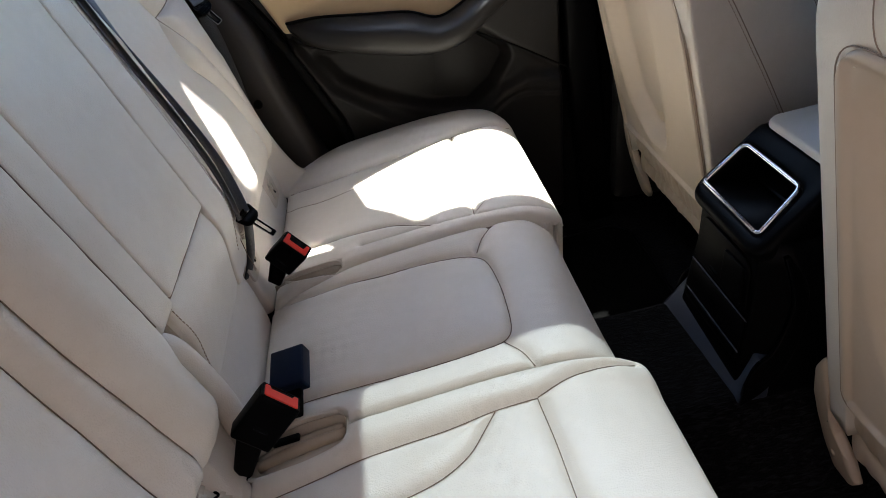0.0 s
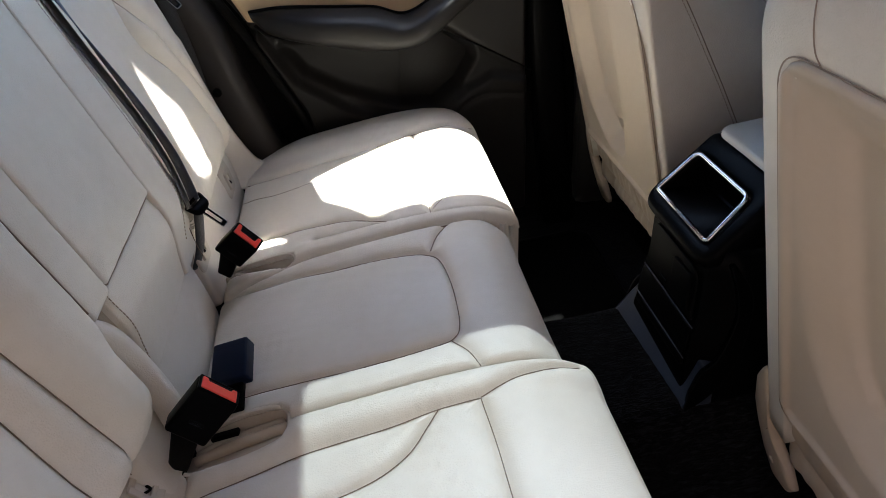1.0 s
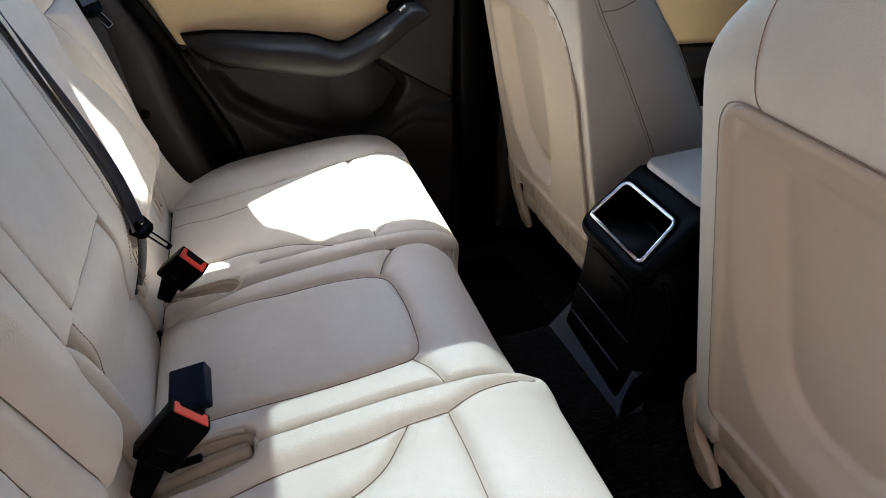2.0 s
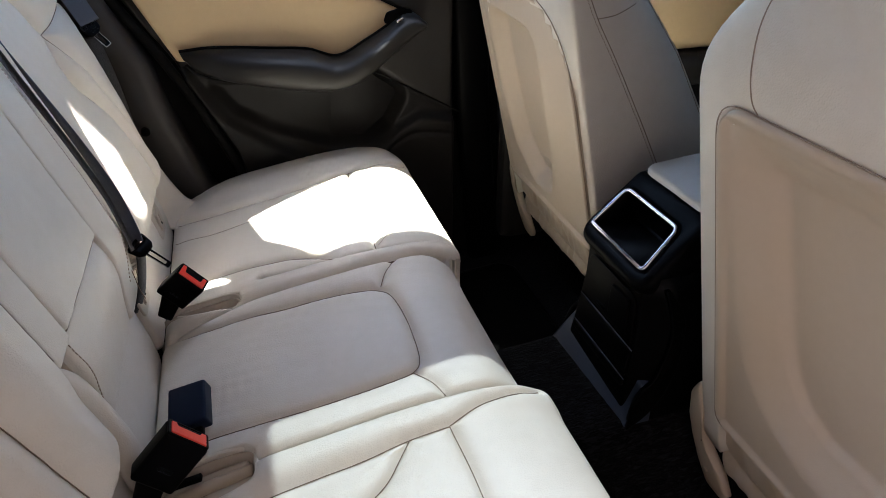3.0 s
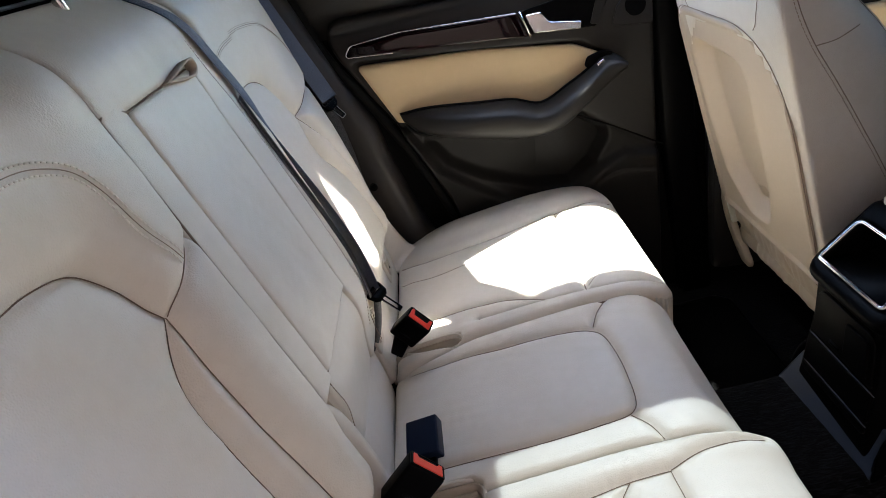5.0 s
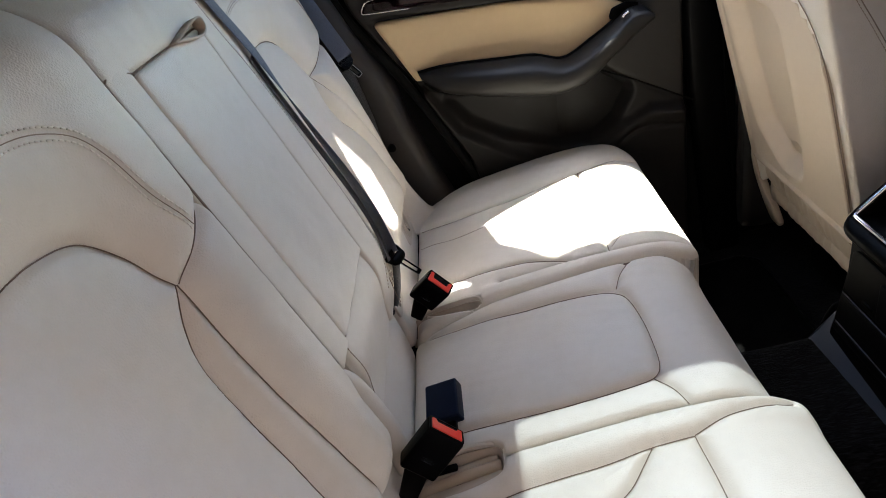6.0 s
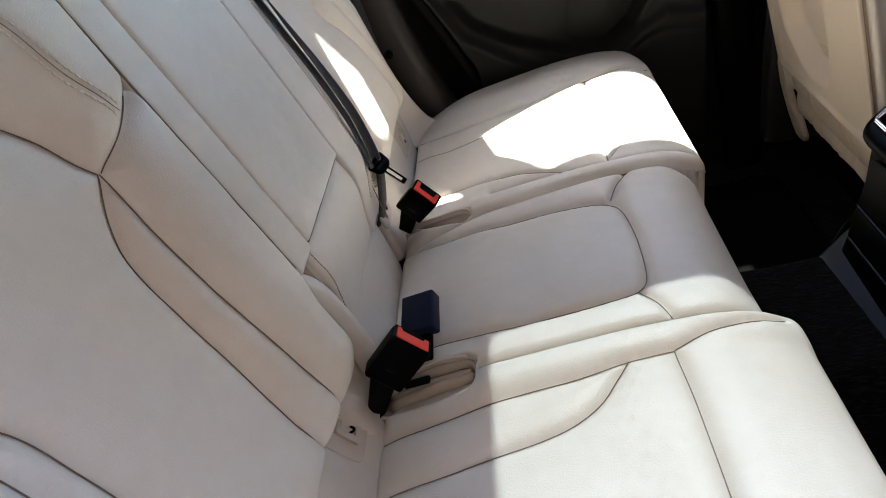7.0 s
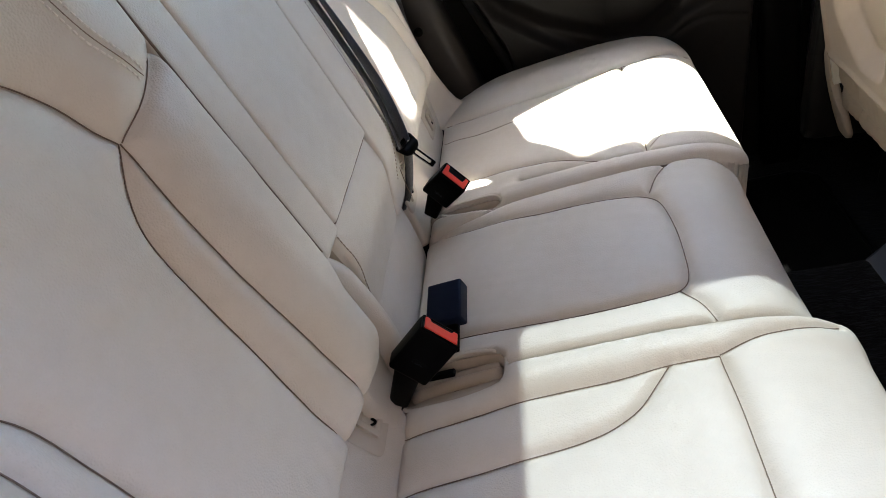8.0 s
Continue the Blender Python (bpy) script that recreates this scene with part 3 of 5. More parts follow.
SLOT_FAR = [(-0.02, 0.285), (0.014, 0.266), (0.084, 0.238), (0.135, 0.223), (0.150, 0.212), (0.153, 0.196), (0.135, 0.191), (0.090, 0.203), (0.042, 0.226), (-0.02, 0.255)]


def buckle_slot(u, v, loop, deep=0.060):
    """A recess with steep walls."""
    return -deep * smooth(inside(u, v, loop), -0.001, 0.006)


def slot_lip(pad, parent, line):
    """The turned leather edge along a recess."""
    line = even(curve(line, 8), 0.004)
    tan = np.gradient(line, axis=0)
    out = np.stack([tan[:, 1], -tan[:, 0]], 1) / np.linalg.norm(tan, axis=1)[:, None]
    h = np.maximum(pad.at(line + out * 0.005), pad.at(line - out * 0.005))
    for _ in range(14):
        h = np.convolve(np.pad(h, 2, mode="edge"), np.ones(5) / 5, "valid")
    tube("slot_lip", np.stack([line[:, 0], line[:, 1], h - 0.0026], 1), 0.0028, LEATHER, parent, n=10)


def make_bench():
    bench = thing("rear_seat", "cream leather rear bench with stitched panels and split backrest", "car seat", (0.28, 0, 0.05))
    flat = lambda u, v, h: (u, v, h)
    for sign in (1, -1):
        if sign < 0:
            pts, vr, slot, ur = FAR_SEAMS, (0.187, 0.70), SLOT_FAR, (0.014, 0.560)
        else:
            pts = CUSHION_SEAMS + [mirror_y(q, -SEAT_C) for q in CUSHION_SEAMS]
            pts.append([(0.398, -0.221), (0.402, -0.30), (0.403, -0.415), (0.402, -0.53), (0.398, -0.609)])
            vr, slot, ur = (-0.69, -0.172), SLOT_NEAR, (0.012, 0.560)
        off = 0.0 if sign > 0 else -0.012
        corner = (0.02, 0.045, 0.02, 0.015) if sign > 0 else (0.015, 0.055, 0.07, 0.02)
        p = Pad(flat, ur, vr, lambda u, v, s=sign, o=off: cushion_base(u, v + o, s), pts, corner, edge=0.016, depth=0.11, puff=0.008, groove=0.0085, reach=0.015, sharp=0.0046, seed=11 + sign, res=0.0021, fine=FAR_FINE if sign < 0 else (),
                relief=lambda u, v, s=slot: buckle_slot(u, v, s) + 0.0009 * sines(u, v, 70, 0.018) * np.exp(-((u - 0.34) / 0.05) ** 2))
        side = p.build("side_cushion", LEATHER, bench)
        threads(p, side, *((0.0007, 0.0011) if sign > 0 else (0.0009, 0.0026)))
        slot_lip(p, side, slot[1:8] if sign > 0 else slot[1:-1])
        edge_y = np.linspace(vr[0] + 0.05, vr[1] - 0.03, 60)
        line = np.stack([np.full(60, 0.5595), edge_y], 1)
        pipe = np.stack([np.full(60, 0.5605), edge_y, p.at(line) - 0.012], 1)
        tube("piping", pipe, 0.0022, LEATHER, side)
    mid_seams = [
        [(0.016, 0.185), (0.05, 0.172), (0.10, 0.157), (0.198, 0.136), (0.285, 0.130), (0.346, 0.122), (0.378, 0.110), (0.394, 0.086), (0.401, 0.023), (0.400, -0.043), (0.396, -0.079), (0.387, -0.098),
         (0.368, -0.108), (0.311, -0.113), (0.236, -0.113), (0.163, -0.106), (0.09, -0.090), (0.016, -0.085)],
        [(0.382, 0.120), (0.396, 0.152), (0.415, 0.180)],
        [(0.380, -0.106), (0.398, -0.134), (0.409, -0.166)],
    ]

    def mid_base(u, v):
        return cushion_z(u) - 0.002 - 0.03 * smooth(u, 0.455, 0.54) ** 1.6 + 0.005 * smooth(np.abs(v - 0.008), 0.08, 0.16) * smooth(u, 0.1, 0.2)

    p = Pad(flat, (0.012, 0.530), (-0.170, 0.185), mid_base, mid_seams, (0.02, 0.02, 0.02, 0.02), edge=0.012, depth=0.10, puff=0.007, groove=0.0085, reach=0.015, sharp=0.0046, seed=21,
            relief=lambda u, v: buckle_slot(u, v, SLOT_NEAR) + buckle_slot(u, v, SLOT_FAR)
            - 0.006 * np.exp(-((u - 0.10) / 0.04) ** 2 - ((v + 0.045) / 0.04) ** 2)
            + 0.0007 * sines(u, v + 0.4 * u, 33, 0.026) * np.exp(-((u - 0.12) / 0.05) ** 2 - ((v + 0.03) / 0.05) ** 2))
    mid = p.build("middle_cushion", LEATHER, bench)
    threads(p, mid)
    slot_lip(p, mid, SLOT_NEAR[8:-1])
    for y in (-0.171, 0.186):
        xs = np.linspace(0.165, 0.485, 40)
        tube("seam", np.stack([xs, np.full(40, y), cushion_z(xs) - 0.004], 1), 0.0016, SEAM, mid, n=6)
    # foam base under the cushions
    box("seat_base", (0.46, 1.36, 0.24), pose(0.28, 0.0, 0.175), BLACK, bench, bevel=0.02)
    # leather lips round the slots, moulded trays in them
    floor_z = lambda u: cushion_z(u) - 0.031
    tray = plate("buckle_tray", [(0.0, -0.178), (0.042, -0.197), (0.086, -0.207), (0.125, -0.208), (0.142, -0.201), (0.150, -0.186), (0.150, -0.158), (0.110, -0.136), (0.0, -0.130)],
                 lambda u, v, h: (u, v, float(floor_z(u)) + 0.016 * float(smooth(-v, 0.176, 0.205)) + h), 0.005, TRIM, bench, "beige moulded plastic tray", bevel=0.0015, flat=False)
    ridge = lambda y, x0, x1, dz: [(x, y - 0.10 * (x - 0.075), float(floor_z(x)) + dz) for x in np.linspace(x0, x1, 12)]
    tube("rib", ridge(-0.158, 0.020, 0.149, 0.010), 0.0085, TRIM, tray, n=14, flat=0.9)
    tube("rib", ridge(-0.145, 0.020, 0.146, 0.008), 0.0075, LEATHER_EDGE, tray, n=12)
    tube("rib_gap", ridge(-0.167, 0.030, 0.149, 0.0055), 0.0016, SEAM, tray, n=6)
    tube("tray_fold", [(x, -0.184 - 0.09 * (x - 0.075), float(floor_z(x)) + 0.0060) for x in np.linspace(0.035, 0.145, 10)], 0.0022, TRIM, tray, n=8)
    box("strap_end", (0.040, 0.011, 0.007), pose(0.066, -0.152, 0.346, 0, -16, -6), BLACK, tray, bevel=0.002)
    # Sheet and rib added to darken the far slot.
    lining = plate("buckle_tray", [(0.0, 0.266), (0.084, 0.233), (0.135, 0.218), (0.148, 0.208), (0.150, 0.198), (0.135, 0.194), (0.090, 0.206), (0.0, 0.245)],
                   lambda u, v, h: (u, v, float(cushion_z(u)) - 0.050 + h), 0.005, TRIM, bench, "beige sheet added to darken the far slot's floor")
    tube("rib", [(x, 0.232 - 0.32 * (x - 0.084), float(cushion_z(x)) - 0.040) for x in np.linspace(0.02, 0.147, 12)], 0.004, TRIM, lining, n=8)
    # darker strips on both slots' walls, the shade there put into their colour
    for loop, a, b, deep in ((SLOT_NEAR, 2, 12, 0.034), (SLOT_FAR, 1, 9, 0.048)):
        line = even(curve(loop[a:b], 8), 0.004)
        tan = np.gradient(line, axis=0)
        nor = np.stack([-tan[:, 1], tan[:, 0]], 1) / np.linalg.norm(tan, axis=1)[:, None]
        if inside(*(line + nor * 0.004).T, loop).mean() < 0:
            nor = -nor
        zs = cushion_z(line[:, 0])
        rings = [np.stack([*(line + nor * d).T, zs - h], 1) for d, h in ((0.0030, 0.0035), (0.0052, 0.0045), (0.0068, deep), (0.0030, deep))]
        verts = [tuple(q) for row in zip(*rings) for q in row]
        faces = [(4 * i + j, 4 * i + (j + 1) % 4, 4 * i + 4 + (j + 1) % 4, 4 * i + 4 + j) for i in range(len(line) - 1) for j in range(4)] + [(0, 1, 2, 3), tuple(4 * len(line) - 4 + j for j in range(4))]
        from_arrays("slot_wall_shade", verts, faces, LEATHER_EDGE, bench, "brownish slot wall strip with shade in its colour", fix=True)
    return bench


BACK_O, BACK_A = Vector((0.05, 0.0, 0.36)), radians(18.5)


def back_place(y, s, h):
    c, d = math.cos(BACK_A), math.sin(BACK_A)
    return (BACK_O.x - d * s + c * h, y + 0 * s, BACK_O.z + c * s + d * h)


NEAR_C, FAR_C = -0.42, 0.333                  # middles of the two outer backrests
ARCH = [(0.0, 0.573), (0.030, 0.571), (0.070, 0.562), (0.096, 0.547), (0.118, 0.517), (0.130, 0.483), (0.140, 0.464)]
INNER = [(0.140, 0.464), (0.112, 0.430), (0.094, 0.391), (0.090, 0.325), (0.090, 0.227), (0.088, 0.088)]
ROLL = [(0.140, 0.464), (0.1385, 0.450), (0.134, 0.420), (0.131, 0.378), (0.134, 0.281), (0.140, 0.190), (0.146, 0.088)]
TRACE = [(0.0, 0.651), (0.025, 0.650), (0.070, 0.648), (0.104, 0.640), (0.135, 0.622), (0.152, 0.592), (0.166, 0.541), (0.190, 0.493)]
# the far seat flares more towards the door
INNER_OUT = [(0.140, 0.464), (0.134, 0.440), (0.130, 0.406), (0.140, 0.365), (0.190, 0.292), (0.216, 0.213), (0.228, 0.108)]
ROLL_OUT = [(0.140, 0.464), (0.165, 0.420), (0.205, 0.362), (0.258, 0.232), (0.278, 0.108)]
TRACE_OUT = [(0.0, 0.658), (0.070, 0.657), (0.168, 0.645), (0.238, 0.612), (0.280, 0.570), (0.306, 0.505)]


def back_base(u, v, c):
    t = np.abs(u - c)
    deep = -0.020 if c < 0 else -0.012
    dish = deep * (1 - smooth(t, 0.09, 0.19)) * smooth(v, 0.08, 0.15) * (1 - 0.6 * smooth(v, 0.50, 0.64))
    tuck = -0.016 * (1 - smooth(v, 0.085, 0.135))
    top = -0.07 * smooth(v, 0.66, 0.80) ** 1.5
    wing = -0.030 * smooth(u, 0.575, 0.655) ** 1.5 * (1 - smooth(v, 0.36, 0.52)) if c > 0 else 0
    return 0.004 + dish + tuck + top + wing


def make_backrests(root):
    for c, ur, drop, corner in ((NEAR_C, (-0.70, -0.181), 0.0, (0.06, 0.040, 0.05, 0.10)), (FAR_C, (0.2135, 0.650), 0.020, (0.06, 0.065, 0.10, 0.05))):
        ends = (c - ur[0], ur[1] - c)          # half widths to the low and high side
        seams, fine, loop = [], [], []
        for k, side in ((0, -1), (1, 1)):
            turn = lambda pts: [(c + side * t, q - drop) for t, q in pts]
            out = c > 0 and side > 0
            inn, rol, tra = (INNER_OUT, ROLL_OUT, TRACE_OUT) if out else (INNER, ROLL, TRACE)
            seams += [turn(ARCH), turn(inn), turn(rol), turn([(0.140, 0.464), (0.5 * (0.14 + ends[k]), 0.476 if out else 0.482), (ends[k], 0.488 if out else 0.506)])]
            fine.append(turn(tra))
            line = turn(ARCH + inn[1:])
            loop = loop + line if side < 0 else loop[::-1] + line

        def relief(u, v, loop=loop):
            d = inside(u, v, loop)
            return 0.010 * (1 - np.exp(np.minimum(d, 0) / 0.028)) + 0.0012 * sines(u, v, 81, 0.03) * smooth(v, 0.22, 0.1)

        def placed(y, s, h, near=c < 0):
            # the near pad draws back beside the armrest's lower part
            return back_place(y - (0.012 * (1 - smooth(s, 0.19, 0.235)) * smooth(y, -0.26, -0.19) if near else 0), s, h)

        p = Pad(placed, ur, (0.100 if c < 0 else 0.086, 0.775), lambda u, v, k=c: back_base(u, v, k) - 0.006, seams, corner, edge=0.013, depth=0.10, puff=0.010, reach=0.022, groove=0.0088, sharp=0.0048, seed=41, wave=0.0011, relief=relief, fine=fine)
        pad = p.build("side_backrest", LEATHER, root)
        threads(p, pad)
        for line in fine:
            arr = np.array(line)
            for d in ((-0.0058, 0.0058) if c < 0 else (-0.003, 0.003)):
                tan = np.gradient(arr, axis=0)
                nor = np.stack([-tan[:, 1], tan[:, 0]], 1) / np.linalg.norm(tan, axis=1)[:, None]
                stitches(p, pad, arr + nor * d, gap=0.0060 if c < 0 else 0.0050, size=0.0042 if c < 0 else 0.0028, lift=0.0008 if c < 0 else 0.0004, r=0.0010 if c < 0 else 0.0005, mat=STITCH if c < 0 else STITCH_TAN)
    # middle: two side rolls, head part and lower part round the fold-down armrest
    roll = lambda u, v: 0.004 + 0 * u
    p = Pad(back_place, (-0.1795, -0.1175), (0.224, 0.675), roll, [], (0.008, 0.008, 0.008, 0.012), edge=0.006, depth=0.06, puff=0.004, seed=51)
    p.build("side_roll", LEATHER, root)
    p = Pad(back_place, (0.1115, 0.2125), (0.085, 0.690), lambda u, v: 0.004 - 0.03 * (1 - smooth(v, 0.08, 0.2)), [[(0.206, 0.69), (0.209, 0.5), (0.2105, 0.3), (0.205, 0.09)]], (0.006, 0.03, 0.012, 0.006), edge=0.005,
            depth=0.06, puff=0.004, groove=0.002, seed=52)
    strip = p.build("side_roll", LEATHER, root)
    stitches(p, strip, [(0.146, 0.675), (0.150, 0.655), (0.157, 0.617), (0.174, 0.556), (0.181, 0.512), (0.190, 0.422), (0.194, 0.322), (0.192, 0.24), (0.180, 0.17), (0.154, 0.12)], mat=STITCH_DIM, gap=0.0056, size=0.0030, r=0.0008)
    wrinkle = lambda u, v: 0.003 * np.exp(-((v - 0.66) / 0.03) ** 2) * sines(u, v * 0.3, 7, 0.045) * smooth(u, -0.15, 0.0)
    p = Pad(back_place, (-0.178, 0.201), (0.634, 0.775), lambda u, v: 0.004 - 0.07 * smooth(v, 0.67, 0.80) ** 1.4, [], (0.008, 0.008, 0.03, 0.03), edge=0.007, depth=0.08, puff=0.005, seed=53, relief=wrinkle)
    p.build("head_part", LEATHER, root)
    draw = lambda v: 0.013 * (1 - smooth(v, 0.10, 0.215))
    low_h = lambda u, v: -0.006 - 0.028 * (1 - smooth(v, 0.08, 0.19)) - 0.02 * smooth(u, 0.12, 0.2)
    low_place = lambda y, q, h: back_place(y + draw(q) * smooth(-y, 0.02, 0.11), q, h)
    p = Pad(low_place, (-0.126, 0.190), (0.082, 0.229), low_h, [], (0.020, 0.10, 0.06, 0.008), edge=0.006, depth=0.06, puff=0.006, seed=54)
    low = p.build("lower_part", LEATHER, root)
    # The turned edge's darker leather carries the shade of the gap wall.
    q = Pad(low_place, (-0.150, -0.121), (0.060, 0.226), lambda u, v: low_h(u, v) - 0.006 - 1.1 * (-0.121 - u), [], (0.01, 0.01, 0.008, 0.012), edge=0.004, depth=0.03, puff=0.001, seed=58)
    q.build("turned_edge", LEATHER_EDGE, low, "turned leather edge, darkened for the shaded wall")
    stitches(p, low, [(-0.1205, 0.224), (-0.1195, 0.200), (-0.1195, 0.172), (-0.1195, 0.140), (-0.1195, 0.118), (-0.119, 0.102)], mat=STITCH_DIM)
    # soft filler in the gap between the near pad and the lower part
    p = Pad(back_place, (-0.235, -0.108), (-0.03, 0.221), lambda u, v: -0.044 - 0.006 * (1 - smooth(v, -0.02, 0.17)), [], (0.02, 0.02, 0.035, 0.03), edge=0.016, depth=0.03, puff=0.004, seed=57)
    filler = p.build("gap_filler", LEATHER, root)
    line = curve([(-0.176, 0.226, -0.040), (-0.166, 0.211, -0.024), (-0.155, 0.190, -0.018), (-0.150, 0.155, -0.017), (-0.148, 0.115, -0.018), (-0.147, 0.07, -0.022), (-0.147, 0.01, -0.034)], 12)
    tube("gap_roll", [back_place(*q) for q in line], 0.017, LEATHER, filler, n=24)
    # Dark tube drawing the occlusion line between filler and near pad.
    tube("seam", curve([back_place(*q) for q in [(-0.184, 0.226, -0.020), (-0.184, 0.205, -0.022), (-0.180, 0.170, -0.022), (-0.180, 0.135, -0.024), (-0.184, 0.112, -0.028)]], 8), 0.0014, SEAM, filler, n=6)
    # black sheet behind the joints, its colour standing in for the shade there
    plate("joint_shade_sheet", [(-0.69, 0.02), (0.70, 0.02), (0.70, 0.74), (-0.69, 0.74)], lambda u, v, h: back_place(u, v, -0.078 - h), 0.02, GAP, root)

    p = Pad(back_place, (-0.116, 0.110), (0.232, 0.632), lambda u, v: 0.004 + 0 * u, [], (0.006, 0.006, 0.010, 0.010), edge=0.004, depth=0.07, puff=0.005, seed=61, wave=0.0010)
    arm = p.build("fold_down_armrest", LEATHER, root, "closed fold-down centre armrest")
    loop = [(0.010, 0.634, 0.003), (0.030, 0.637, 0.010), (0.055, 0.641, 0.014), (0.080, 0.643, 0.015), (0.096, 0.640, 0.014), (0.101, 0.632, 0.012), (0.096, 0.625, 0.010), (0.080, 0.622, 0.010), (0.055, 0.625, 0.009),
            (0.030, 0.630, 0.007), (0.010, 0.633, 0.003)]
    line = curve([back_place(*q) for q in loop], 6)
    ribbon("pull_loop", line, 0.017, 0.0030, LEATHER_EDGE, arm, (0.94, -0.10, 0.25))
    box_line = rounded([(-0.1165, 0.2305), (0.1105, 0.2305), (0.1105, 0.6330), (-0.1165, 0.6330)], 0.006, 5)
    tube("seam", [back_place(*q, 0.0005) for q in even(box_line + box_line[:1], 0.01)], 0.0015, SEAM, arm, n=6)
    for pts in ([(-0.1803, 0.24), (-0.1803, 0.45), (-0.1803, 0.66), (-0.190, 0.72), (-0.205, 0.76)], [(-0.177, 0.642), (-0.165, 0.645), (-0.145, 0.642), (-0.118, 0.633)], [(0.111, 0.633), (0.130, 0.642), (0.150, 0.652), (0.2, 0.665)]):
        line = even(curve(pts), 0.01)
        tube("seam", [back_place(y, q, 0.0055 - 0.07 * float(smooth(q, 0.66, 0.80)) ** 1.45) for y, q in line], 0.0014, SEAM, root, n=6)
    # flaps that close the gap between backrest and cushion
    def flap_on(x, z, lean):
        c, d = math.cos(lean), math.sin(lean)
        return lambda y, q, h: (x - d * q + c * h, y + 0 * q, z + c * q + d * h)

    near_flap, far_flap = flap_on(0.015, 0.319, radians(37)), flap_on(0.009, 0.303, radians(13))
    for a, b, flap_place in ((-0.69, -0.186, near_flap), (-0.098, 0.175, far_flap), (0.200, 0.635, far_flap)):
        p = Pad(flap_place, (a, b), (-0.01, 0.16), lambda u, v: 0.004 * np.sin(v / 0.15 * math.pi), [], edge=0.008, depth=0.03, puff=0.002, res=0.006, seed=int(100 + a * 50))
        p.build("gap_flap", LEATHER, root)
    for y, flap_place, up in ((-0.237, near_flap, 0.004), (0.238, far_flap, 0.045), (0.548, far_flap, 0.018), (-0.52, near_flap, 0.0)):
        cover = thing("anchor_cover", "cream plastic child seat anchor cover with an open slot", "anchor cover", flap_place(y, 0.06, 0.01), group="child seat anchors")
        plain = flap_place
        flap_place = lambda u, v, h: plain(u, v + up, h)
        out = rounded([(y - 0.042, 0.024), (y + 0.030, 0.024), (y + 0.042, 0.062), (y + 0.030, 0.105), (y - 0.046, 0.105)], [0.016, 0.016, 0.02, 0.01, 0.01], 6)
        hole = rounded([(y - 0.010, 0.044), (y + 0.011, 0.044), (y + 0.013, 0.066), (y - 0.010, 0.066)], [0.003] * 4, 4)
        plate("cover", out, lambda u, v, h: flap_place(u, v, 0.003 + h), 0.004, COVER, cover, holes=[hole], bevel=0.0025, flat=False)
        inner = rounded([(y - 0.020, 0.036), (y + 0.018, 0.036), (y + 0.020, 0.075), (y - 0.020, 0.075)], [0.005] * 4, 4)
        plate("raised_frame", inner, lambda u, v, h: flap_place(u, v, 0.0065 + h), 0.003, COVER, cover, holes=[hole], bevel=0.0012, flat=False)
        tab = rounded([(y - 0.020, 0.040), (y - 0.011, 0.036), (y - 0.011, 0.074), (y - 0.020, 0.074)], 0.003, 4)
        plate("tab", tab, lambda u, v, h: flap_place(u, v, 0.0090 + h), 0.003, COVER, cover, bevel=0.001, flat=False)
        ring = [flap_place(y - 0.008, 0.052, 0.003), flap_place(y - 0.001, 0.047, 0.010), flap_place(y + 0.006, 0.054, 0.003)]
        tube("anchor_bar", curve(ring, 6), 0.0018, BLACK, cover, n=8)
        # Black sheet in the hole stands in for the darkness inside.
        plate("slot_back", hole, lambda u, v, h: flap_place(u, v, 0.0025 + h), 0.0015, GAP, cover)
    # headrest over the middle on two chrome posts
    head = thing("headrest", "cream leather middle headrest on chrome posts", "headrest", (-0.24, -0.01, 1.06))
    for y in (-0.142, 0.014):
        tube("post", [(-0.222, y, 1.03), (-0.236, y - 0.003, 1.08), (-0.25, y - 0.006, 1.14)], 0.0065, CHROME, head, n=14)
        box("post_sleeve", (0.03, 0.034, 0.012), pose(-0.228, y, 1.052, 0, -10, 0), BLACK, head, bevel=0.004)
    box("cushion", (0.10, 0.27, 0.16), pose(-0.25, -0.02, 1.215, 0, -10, 0), LEATHER, head, bevel=0.035, segments=5)


